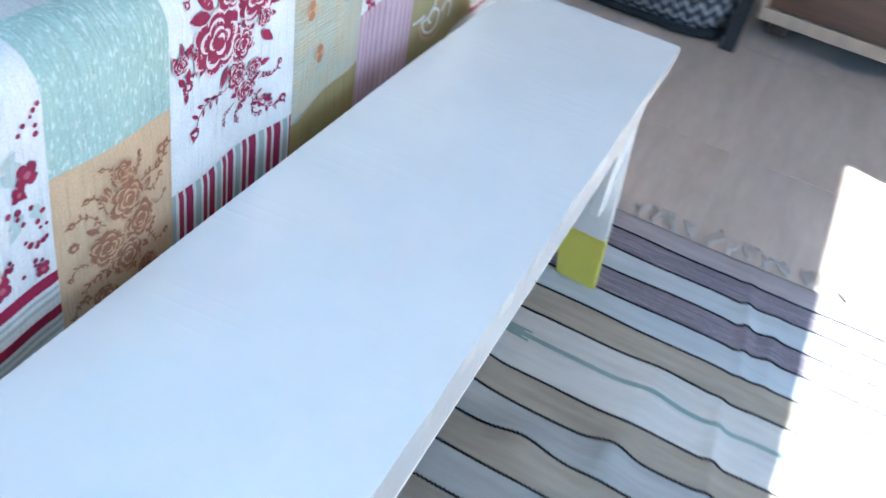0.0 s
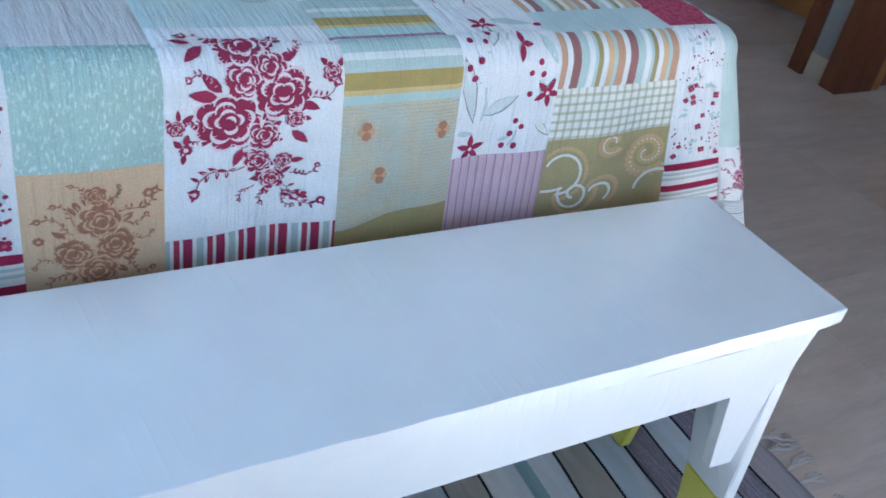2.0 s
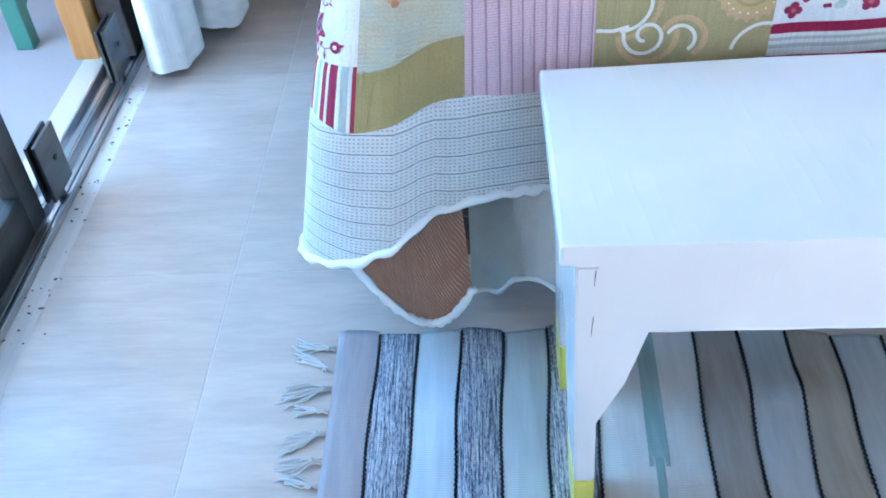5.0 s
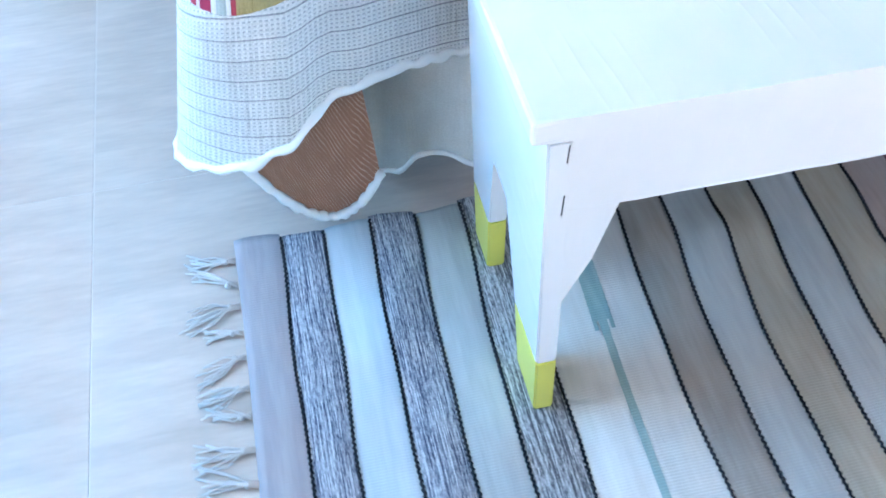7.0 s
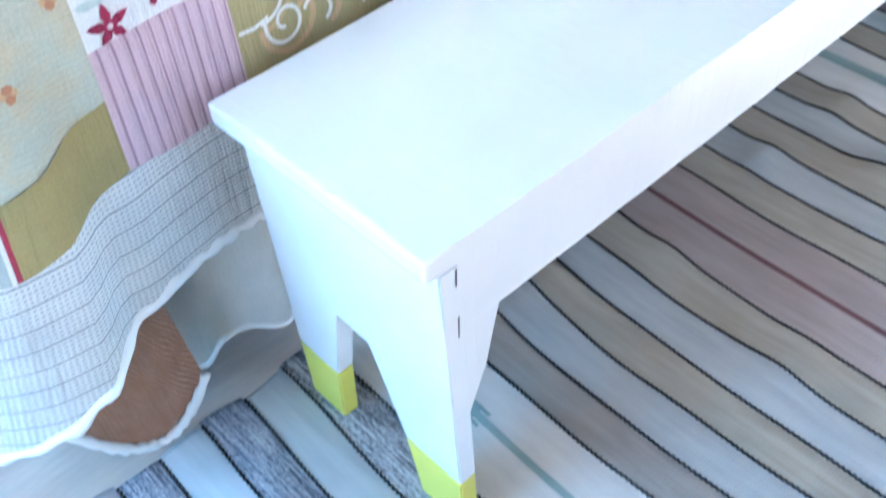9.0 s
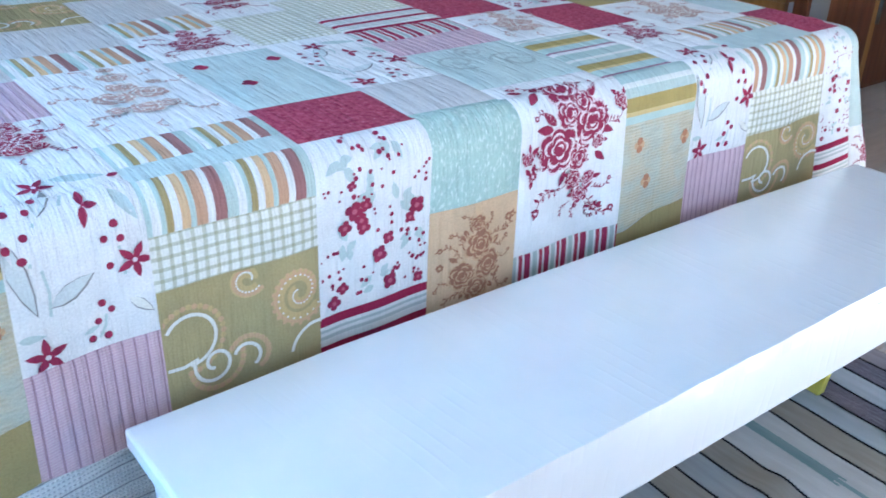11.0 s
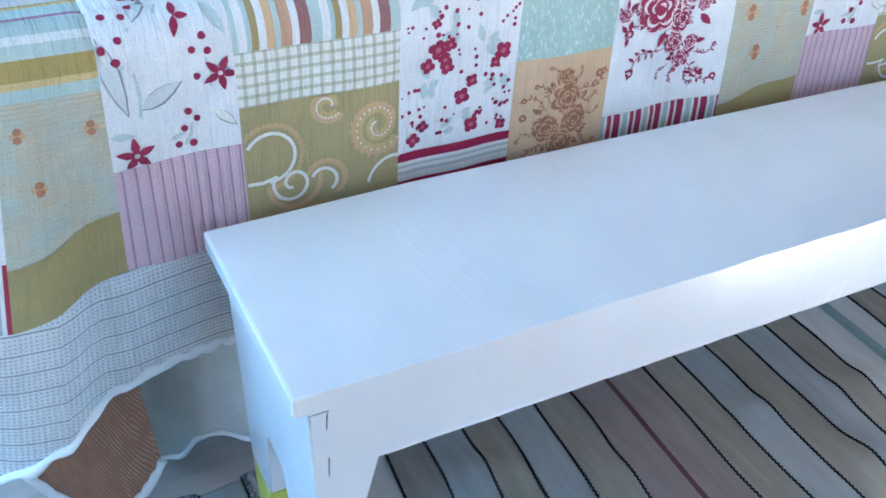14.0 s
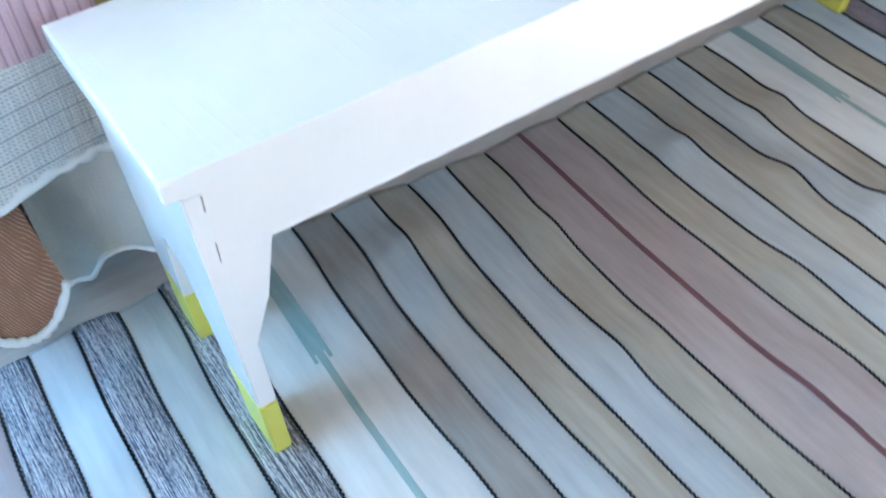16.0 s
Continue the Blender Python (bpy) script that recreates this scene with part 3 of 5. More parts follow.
def build_rug():
    rug = thing("rug", "handwoven striped cotton rug with fringed ends under the bench", "rug")
    ny = 110
    ys = [RUG_Y[0] + (RUG_Y[1] - RUG_Y[0]) * j / ny for j in range(ny + 1)]
    for i, kind in enumerate(BANDS):
        bm = bmesh.new()
        nx = 5
        rows = []
        for y in ys:
            a, b = seam(i, y), seam(i + 1, y)
            wob = 0.003 * math.sin(40 * a) if y in (ys[0], ys[-1]) else 0
            rows.append([bm.verts.new((a + (b - a) * k / nx, drawn(a + (b - a) * k / nx, y) + wob, swell(a + (b - a) * k / nx, y) - (0.0022 if k in (0, nx) else 0))) for k in range(nx + 1)])
        for r0, r1 in zip(rows, rows[1:]):
            for k in range(nx):
                bm.faces.new((r0[k], r0[k + 1], r1[k + 1], r1[k]))
        # the selvedge turns down to the floor
        for r in (rows[0], rows[-1]):
            low = [bm.verts.new((v.co.x, v.co.y, 0.0)) for v in r]
            for k in range(nx):
                bm.faces.new((r[k], r[k + 1], low[k + 1], low[k]))
        if i in (0, len(BANDS) - 1):
            col = 0 if i == 0 else nx
            low = [bm.verts.new((r[col].co.x, r[col].co.y, 0.0)) for r in rows]
            for j in range(ny):
                bm.faces.new((rows[j][col], rows[j + 1][col], low[j + 1], low[j]))
        part("woven_band", bm, RUG[kind], rug, kind.replace("ice", "pale blue") + " woven band")
    for i in range(1, len(EDGES) - 1):
        if i in (0,):
            continue
        # a twisted black cord in each join, in short beads
        pts = []
        for j in range(260):
            y = RUG_Y[0] + 0.004 + (RUG_Y[1] - RUG_Y[0] - 0.008) * j / 259
            pts.append((seam(i, y) + 0.0019 * (j % 2), drawn(seam(i, y), y), swell(seam(i, y), y) - 0.0012 + 0.0006 * (j % 2)))
        part("cord", tube(pts, 0.0019, 5), RUG["cord"], rug)
    # coloured yarns laid into the wide bands, with a frayed start
    def yarn(x, y0, y1, width, kind, name):
        bm = bmesh.new()
        k = 70
        left, right = [], []
        for j in range(k + 1):
            y = y0 + (y1 - y0) * j / k
            w = width * (0.5 + 0.02 * math.sin(j * 1.7))
            xx = x + drift(x, y) + 0.0015 * math.sin(13 * y + 1)
            left.append(bm.verts.new((xx - w, drawn(xx, y), swell(xx, y) + 0.0010)))
            right.append(bm.verts.new((xx + w, drawn(xx, y), swell(xx, y) + 0.0010)))
        for j in range(k):
            bm.faces.new((left[j], right[j], right[j + 1], left[j + 1]))
        return part(name, bm, RUG[kind], rug)
    yarn(MID, RUG_Y[0], RUG_Y[1], 0.009, "red", "red_stripe")
    for x, end in ((0.153, 0.100), (1.092, 0.052)):
        yarn(x, RUG_Y[0], end + 0.02, 0.010, "teal", "green_stripe")
        yarn(x, end, RUG_Y[1], 0.025, "teal", "green_stripe")
        for q in (-0.0105, 0.0105):
            yarn(x + q, end - 0.013, end + 0.008, 0.005, "teal", "green_stripe")
    # fringe: knotted bundles of cotton ends
    rng = random.Random(3)
    for end, sign in ((EDGES[0], -1), (EDGES[-1], 1)):
        for i in range(24):
            y = RUG_Y[1] - 0.012 - i * 0.0385 + rng.uniform(-0.006, 0.006)
            bm = bmesh.new()
            lean, reach = rng.uniform(-0.5, 0.5), rng.uniform(0.048, 0.072)
            for k in range(9):
                a = lean + rng.uniform(-0.35, 0.35)
                r = reach * rng.uniform(0.75, 1.1)
                wig = rng.uniform(-0.006, 0.006)
                pts = [(0, rng.uniform(-0.004, 0.004), 0.004), (sign * r * 0.25, r * 0.18 * a, 0.0075)]
                pts += [(sign * r * q, r * q * a + wig * math.sin(4 * q), 0.003 + 0.005 * (1 - q) * (1 + k % 3) / 3) for q in (0.5, 0.75, 1.0)]
                tube(pts, 0.0013, 4, bm)
            knot = bmesh.ops.create_icosphere(bm, subdivisions=1, radius=0.0045)["verts"]
            for v in knot:
                v.co = Vector((v.co.x + sign * 0.012, v.co.y, v.co.z * 0.8 + 0.006))
            t = part("tassel", bm, M["tassel"], rug)
            t.location = (end, y, 0)
    return rug


build_rug()

# ---------------------------------------------------------------- the bed and its patchwork cover
CX, CY, ZB, R = -0.165, 0.37, 0.68, 0.04      # where the corner turns, and the height of the mattress
S1 = 1.50                                      # run of the front from corner to corner
QC = 0.08                                       # run of a corner


def cloth(s, d):
    """The cover's surface: s runs along the foot of the bed (and round its corners), d from the mattress's edge downwards."""
    if d <= 0:
        out, z, dd = 0.0, ZB, 0.0
    else:
        a = min(d / R, math.pi / 2)
        out, z = R * math.sin(a), ZB - R + R * math.cos(a) - max(0.0, d - R * math.pi / 2)
        dd = max(0.0, (ZB - R - z) / 0.4)
    back = max(0.0, -d)
    ease = min(1.0, dd * 3)
    pull = 0.092 * min(dd, 0.65) - 0.02 * max(0.0, dd - 0.65)
    if s >= 0 and s <= S1:
        w = max(0.0, min(1.0, (0.125 - s) / 0.125))
        x = CX + s - 0.055 * dd * w + 0.03 * dd * smooth((s - 0.6) / 0.6) - 0.02 * dd * math.exp(-((s - 1.42) / 0.06) ** 2)
        y = CY - out + back - pull * (0.3 * smooth((0.45 - s) / 0.33) + 0.7 * smooth(w * 1.05)) - ease * (0.004 * math.sin(21 * s) + 0.0025 * math.sin(47 * s + 3))
        y += dd * (0.014 * math.exp(-((s - 0.062) / 0.016) ** 2) - 0.010 * math.exp(-((s - 0.030) / 0.014) ** 2))
        w2 = max(0.0, min(1.0, (s - S1 + 0.2) / 0.2))
        x += 0.17 * dd * w2
        y += 0.02 * w2 * dd
        if d <= 0:
            z += 0.004 * math.sin(6 * x) * math.sin(5 * y) - 0.004 * smooth((0.10 - back) / 0.10)
        return Vector((x, y, z))
    if s < 0:
        b = min(1.0, -s / QC)
        run = max(0.0, -s - QC)
        q = b * math.pi / 2
        x = CX - out * math.sin(q) - (0.055 + 0.034 * math.sin(q)) * dd * (1 - 0.75 * smooth(run / 0.16) + 0.35 * smooth((run - 0.2) / 0.3)) - ease * 0.012 * math.sin(16 * run) * smooth(run * 8) * (1 - 0.6 * smooth(run * 2))
        y = CY - out * math.cos(q) - pull + 0.075 * max(0.0, dd - 0.65) * math.sin(q) + run
        if d <= 0:
            x, y = CX, CY + run
        return Vector((x, y, z))
    b = min(1.0, (s - S1) / QC)
    run = max(0.0, s - S1 - QC)
    q = b * math.pi / 2
    x = CX + S1 + out * math.sin(q) + (0.17 + 0.03 * math.sin(q)) * dd * (1 - 0.7 * smooth(run / 0.3)) + ease * 0.006 * math.sin(14 * run)
    y = CY - out * math.cos(q) + run + 0.02 * dd - 0.05 * dd * math.sin(q) * (1 - smooth(run / 0.2))
    return Vector((x, y, z))


def normal(s, d):
    e = 0.002
    a = cloth(s + e, d) - cloth(s - e, d)
    b = cloth(s, d + e) - cloth(s, d - e)
    v = b.cross(a)
    return v.normalized() if v.length > 1e-9 else Vector((0, 0, 1))


def hem(s):
    """How far down the cover hangs."""
    z = 0.268 - 0.122 * smooth((0.115 - s) / 0.19) - 0.01 * smooth((s - 0.5) / 0.5)
    return 0.063 + 0.64 - z


def border_top(s):
    """The drop at which the waffle border is sewn on, uneven round the near corner."""
    z = 0.404 - 0.016 * math.exp(-((s + 0.006) / 0.04) ** 2) + 0.009 * math.exp(-((s - 0.09) / 0.03) ** 2) - 0.019 * smooth((s - 0.3) / 0.4)
    return 0.063 + 0.64 - z


def raised(s, d, h):
    n = normal(s, d)
    c = cloth(s, d)
    away = Vector((0.55, 1.1, 0.35)) - c
    if n.dot(away) > 0:
        n = -n
    return c + h * n


class Print:
    """Flat shapes of printed colour on a patch."""

    def __init__(self, s0, s1, d0, d1, mirror=False):
        self.box = (s0, s1, d0, d1)
        self.ink = {}

        self.share = 1.0

    def lift(self, share):
        """Lay the motif out in the upper share of the patch."""
        if self.box[3] > 0:
            self.share = share
        return self

    def at(self, x, y):
        s0, s1, d0, d1 = self.box
        return s0 + x * (s1 - s0), d0 + y * self.share * (d1 - d0)

    def poly(self, ink, pts, h=0.0012):
        """pts in metres of s and d; what leaves the patch is drawn in to its edge."""
        s0, s1, d0, d1 = self.box
        e = 0.0015
        pts = [(max(s0 + e, min(s1 - e, s)), max(d0 + e, min(d1 - e, d))) for s, d in pts]
        bm = self.ink.setdefault(ink, bmesh.new())
        uv = bm.loops.layers.uv.verify()
        mid = (sum(p[0] for p in pts) / len(pts), sum(p[1] for p in pts) / len(pts))
        c = bm.verts.new(raised(*mid, h))
        vs = [bm.verts.new(raised(s, d, h)) for s, d in pts]
        for i in range(len(vs)):
            j = (i + 1) % len(vs)
            f = bm.faces.new((c, vs[i], vs[j]))
            for loop, q in zip(f.loops, (mid, pts[i], pts[j])):
                loop[uv].uv = q

    def strip(self, ink, pts, width, h=0.0014):
        """A line of that width through pts (metres)."""
        bm = self.ink.setdefault(ink, bmesh.new())
        uv = bm.loops.layers.uv.verify()
        s0, s1, d0, d1 = self.box
        edge = []
        for i, p in enumerate(pts):
            a, b = pts[max(0, i - 1)], pts[min(len(pts) - 1, i + 1)]
            t = Vector((b[0] - a[0], b[1] - a[1]))
            t = t.normalized() if t.length > 1e-9 else Vector((1, 0))
            w = width(i / (len(pts) - 1)) if callable(width) else width
            q = []
            for sign in (-0.5, 0.5):
                s, d = p[0] - sign * w * t.y, p[1] + sign * w * t.x
                q.append((max(s0 + 0.001, min(s1 - 0.001, s)), max(d0 + 0.001, min(d1 - 0.001, d))))
            edge.append(q)
        vs = [[bm.verts.new(raised(*q, h)) for q in pair] for pair in edge]
        for i in range(len(vs) - 1):
            f = bm.faces.new((vs[i][0], vs[i][1], vs[i + 1][1], vs[i + 1][0]))
            for loop, q in zip(f.loops, (edge[i][0], edge[i][1], edge[i + 1][1], edge[i + 1][0])):
                loop[uv].uv = q

    def dot(self, ink, s, d, r, h=0.0012, squash=1.0, n=8, rng=None):
        k = rng.uniform(0, 1) if rng else 0
        self.poly(ink, [(s + r * math.cos(k + 6.2832 * i / n) * (1 + (rng.uniform(-0.15, 0.15) if rng else 0)), d + squash * r * math.sin(k + 6.2832 * i / n)) for i in range(n)], h)

    def leaf(self, ink, s, d, angle, length, width, h=0.0012):
        c, q = math.cos(angle), math.sin(angle)
        prof = ((0, 0), (0.2, 0.36), (0.45, 0.5), (0.75, 0.32), (1, 0), (0.75, -0.32), (0.45, -0.5), (0.2, -0.36))
        self.poly(ink, [(s + length * a * c - width * b * q, d + length * a * q + width * b * c) for a, b in prof], h)

    def flower(self, ink, s, d, r, petals=5, turn=0.0, eye="blush", slim=0.55):
        for k in range(petals):
            self.leaf(ink, s, d, turn + 6.2832 * k / petals, r, r * slim, 0.0012)
        self.dot(eye, s, d, r * 0.14, 0.0018, n=6)

    def rose(self, ink, light, s, d, r, rng):
        """A full rose: ragged petals, with pale lines between them."""
        n = 11
        k = rng.uniform(0, 6)
        self.poly(ink, [(s + r * math.cos(k + 6.2832 * i / (2 * n)) * (0.86 + 0.16 * math.sin(i * 2.6)), d + 0.92 * r * math.sin(k + 6.2832 * i / (2 * n)) * (0.88 + 0.14 * math.sin(i * 1.7))) for i in range(2 * n)])
        if r < 0.008:
            self.dot(light, s, d, r * 0.35, 0.0018, n=6, rng=rng)
            return
        # overlapping petals: each a dark lobe with a pale rim and a few strokes running in from it
        h = 0.0014
        for ring, count, size in ((0.72, 7, 0.34), (0.46, 5, 0.31), (0.22, 4, 0.24), (0.03, 1, 0.18)):
            for m in range(count):
                a = k + (m + rng.uniform(-0.18, 0.18)) * 6.2832 / count + 4 * ring
                reach = ring * rng.uniform(0.88, 1.12)
                cs, cd, pr = s + r * reach * math.cos(a), d + 0.92 * r * reach * math.sin(a), r * size * rng.uniform(0.86, 1.12)
                wide = rng.uniform(1.25, 1.65)
                def rim(q, f=1.0, cs=cs, cd=cd, pr=pr, a=a, wide=wide):
                    e = a - wide + 2 * wide * q
                    return cs + pr * f * math.cos(e), cd + 0.92 * pr * f * math.sin(e)
                self.dot(ink, cs, cd, pr, h, 0.92, 10)
                h += 0.00004
                tip = rng.uniform(0.06, 0.12)
                self.strip(light, [rim(q / 7, 0.92) for q in range(8)], lambda q, tip=tip: r * (0.03 + tip * math.sin(math.pi * q) ** 1.5), h)
                for q in (0.28, 0.5, 0.72):
                    if rng.random() < 0.75:
                        self.strip(light, [rim(q, 0.86), rim(q + rng.uniform(-0.05, 0.05), rng.uniform(0.35, 0.6))], lambda w: r * 0.05 * (1.15 - w), h)
                h += 0.00004

    def spray(self, ink, light, s, d, angle, length, rng):
        """A twig with small leaves and buds."""
        pts = []
        for i in range(7):
            q = i / 6
            a = angle + 0.5 * math.sin(3 * q)
            pts.append((s + length * q * math.cos(a), d + length * q * math.sin(a)))
        self.strip(ink, pts, 0.0012)
        for i in range(1, 7):
            for sign in (-1, 1):
                if rng.random() < 0.8:
                    self.leaf(ink, *pts[i], angle + sign * rng.uniform(0.5, 1.2), length * rng.uniform(0.13, 0.22), length * 0.075)
                    if rng.random() < 0.6:
                        self.leaf(light, *pts[i], angle + sign * 0.85, length * 0.11, length * 0.028, 0.0018)
        self.dot(ink, *pts[-1], length * 0.11, rng=rng)
        self.dot(light, *pts[-1], length * 0.045, 0.0018, n=6)

    def spiral(self, ink, s, d, r0, r1, a0, turns, width, h=0.0014, squash=1.0):
        n = int(18 * abs(turns)) + 6
        pts = []
        for i in range(n + 1):
            q = i / n
            r, a = r0 + (r1 - r0) * q, a0 + 6.2832 * turns * q
            pts.append((s + r * math.cos(a), d + squash * r * math.sin(a)))
        self.strip(ink, pts, width, h)
        return pts

    def build(self, patch):
        for ink, bm in self.ink.items():
            if bm.faces:
                tagged(part("print", bm, INK[ink], patch), kind="stuff")


def bouquet(p, dark, light, seed, full=True):
    """A bunch of roses with twigs hanging from it."""
    rng = random.Random(seed)
    k = p.box[1] - p.box[0]
    for x, y, a, l in ((0.34, 0.22, 3.95, 0.30), (0.30, 0.36, 3.3, 0.20), (0.74, 0.42, -0.42, 0.26), (0.24, 0.52, 3.0, 0.21), (0.22, 0.56, 2.5, 0.17), (0.44, 0.70, 2.62, 0.36), (0.62, 0.80, 2.1, 0.16),
                       (0.66, 0.80, 0.42, 0.30), (0.70, 0.75, -0.35, 0.19), (0.50, 0.79, 2.3, 0.14), (0.60, 0.20, -1.1, 0.16), (0.66, 0.26, -0.9, 0.15), (0.66, 0.82, 1.0, 0.16)):
        p.spray(dark, light, *p.at(x, y), a, 0.88 * l * k, rng)
    for x, y, a, l in ((0.30, 0.38, 3.9, 0.15), (0.28, 0.40, 3.3, 0.16), (0.42, 0.30, 3.6, 0.13), (0.74, 0.44, 0.4, 0.13), (0.70, 0.56, 0.7, 0.13), (0.42, 0.62, 2.0, 0.12), (0.62, 0.28, -0.4, 0.13), (0.24, 0.50, 2.9, 0.10),
                       (0.20, 0.14, 3.5, 0.12), (0.23, 0.20, 2.4, 0.15), (0.26, 0.14, -0.2, 0.15)):
        p.leaf(dark, *p.at(x, y), a, l * k, 0.45 * l * k)
    for x, y, r in ((0.43, 0.34, 0.10), (0.56, 0.30, 0.09), (0.44, 0.21, 0.14), (0.64, 0.40, 0.145), (0.34, 0.50, 0.155), (0.54, 0.57, 0.085), (0.51, 0.68, 0.07), (0.60, 0.77, 0.065), (0.66, 0.69, 0.05), (0.72, 0.51, 0.05), (0.56, 0.16, 0.07),
                    (0.06, 0.51, 0.045), (0.92, 0.33, 0.05), (0.11, 0.60, 0.035), (0.74, 0.86, 0.035)):
        for q in range(7 if r > 0.06 else 3):
            a = rng.uniform(0, 6.28)
            c = p.at(x, y)
            p.leaf(dark, c[0] + 0.8 * r * k * math.cos(a), c[1] + 0.8 * r * k * math.sin(a), a + rng.uniform(-0.6, 0.6), rng.uniform(0.045, 0.085) * k, rng.uniform(0.025, 0.04) * k)
        p.rose(dark, light, *p.at(x, y), r * k * 1.16, rng)


def bouquet_small(p, dark, light, seed):
    rng = random.Random(seed)
    s0, s1, d0, d1 = p.box
    k = min(s1 - s0, (d1 - d0))
    for x, y, a, l in ((0.30, 0.50, 3.4, 0.30), (0.76, 0.40, -0.5, 0.26), (0.35, 0.72, 2.6, 0.28), (0.70, 0.72, 0.6, 0.26), (0.45, 0.14, 4.0, 0.18), (0.5, 0.86, 1.7, 0.15), (0.34, 0.34, 3.7, 0.25), (0.72, 0.24, -0.9, 0.2), (0.24, 0.82, 2.2, 0.14)):
        p.spray(dark, light, *p.at(x, y), a, 0.88 * l * k, rng)
    for x, y, r in ((0.52, 0.38, 0.12), (0.56, 0.22, 0.13), (0.40, 0.52, 0.16), (0.64, 0.50, 0.15), (0.50, 0.70, 0.14), (0.66, 0.68, 0.10), (0.34, 0.68, 0.09), (0.58, 0.09, 0.07), (0.76, 0.36, 0.06)):
        p.rose(dark, light, *p.at(x, y), r * k * 0.9, rng)


def bouquet_outlined(p, dark, light, seed):
    """Three large roses with a bud above and twigs at both sides."""
    rng = random.Random(seed)
    k = p.box[1] - p.box[0]
    for x, y, a, l in ((0.34, 0.40, 3.55, 0.26), (0.36, 0.34, 3.95, 0.22), (0.66, 0.28, -0.55, 0.30), (0.64, 0.34, -0.15, 0.22), (0.26, 0.58, 2.75, 0.20), (0.36, 0.66, 2.35, 0.26), (0.70, 0.62, 0.5, 0.24), (0.56, 0.20, -0.9, 0.16), (0.44, 0.20, 4.1, 0.18), (0.72, 0.46, -0.1, 0.18), (0.24, 0.80, 2.5, 0.2), (0.74, 0.80, 0.6, 0.2)):
        p.spray(dark, light, *p.at(x, y), a, l * k, rng)
    for i in range(22):
        a = rng.uniform(0, 6.28)
        c = p.at(0.5 + 0.21 * math.cos(a), 0.46 + 0.25 * math.sin(a))
        p.leaf(dark, *c, a + rng.uniform(-0.5, 0.5), rng.uniform(0.08, 0.13) * k, 0.055 * k)
        p.leaf(light, *c, a + rng.uniform(-0.2, 0.2), rng.uniform(0.05, 0.07) * k, 0.014 * k, 0.0018)
    for x, y, r in ((0.50, 0.15, 0.085), (0.53, 0.32, 0.165), (0.63, 0.50, 0.150), (0.34, 0.54, 0.145), (0.50, 0.67, 0.150), (0.88, 0.18, 0.05), (0.11, 0.44, 0.045), (0.30, 0.84, 0.10), (0.68, 0.84, 0.10)):
        p.rose(dark, light, *p.at(x, y), r * k, rng)


def blossoms(p, seed):
    """Dark cherry flowers, berries and grey-green leaves."""
    rng = random.Random(seed)
    s0, s1, d0, d1 = p.box
    k = s1 - s0
    for x, y in ((0.25, 0.18), (0.62, 0.12), (0.72, 0.42), (0.25, 0.62), (0.85, 0.66), (0.50, 0.86), (0.45, 0.36)):
        for a in range(5):
            p.leaf("mist", *p.at(x + rng.uniform(-0.05, 0.05), y + rng.uniform(-0.04, 0.04)), rng.uniform(0, 6.3), rng.uniform(0.09, 0.16) * k, 0.065 * k, 0.0010)
    for x, y, r in ((0.36, 0.50, 0.06), (0.30, 0.44, 0.075), (0.22, 0.52, 0.06), (0.38, 0.54, 0.06), (0.86, 0.50, 0.075), (0.52, 0.72, 0.07), (0.60, 0.64, 0.055), (0.62, 0.90, 0.07), (0.12, 0.93, 0.06), (0.20, 0.86, 0.05), (0.40, 0.42, 0.055), (0.80, 0.56, 0.05), (0.28, 0.30, 0.04), (0.9, 0.94, 0.05)):
        c = p.at(x, y)
        for q in range(4):
            p.dot("maroon", c[0] + r * k * 0.55 * math.cos(q * 1.57 + x), c[1] + r * k * 0.55 * math.sin(q * 1.57 + x), r * k * 0.50, rng=rng)
        p.dot("rose", *c, r * k * 0.3, 0.0018, rng=rng)
    for cx, cy, n in ((0.12, 0.34, 5), (0.65, 0.22, 6), (0.92, 0.30, 7), (0.46, 0.30, 5), (0.08, 0.70, 6), (0.40, 0.84, 6), (0.84, 0.86, 9), (0.70, 0.80, 6), (0.35, 0.06, 6), (0.80, 0.62, 6), (0.30, 0.30, 6), (0.55, 0.50, 6), (0.15, 0.80, 6), (0.60, 0.10, 5), (0.90, 0.74, 6)):
        for i in range(n):
            p.dot("maroon", *p.at(cx + rng.uniform(-0.09, 0.09), cy + rng.uniform(-0.08, 0.08)), rng.uniform(0.010, 0.022) * k, rng=rng)


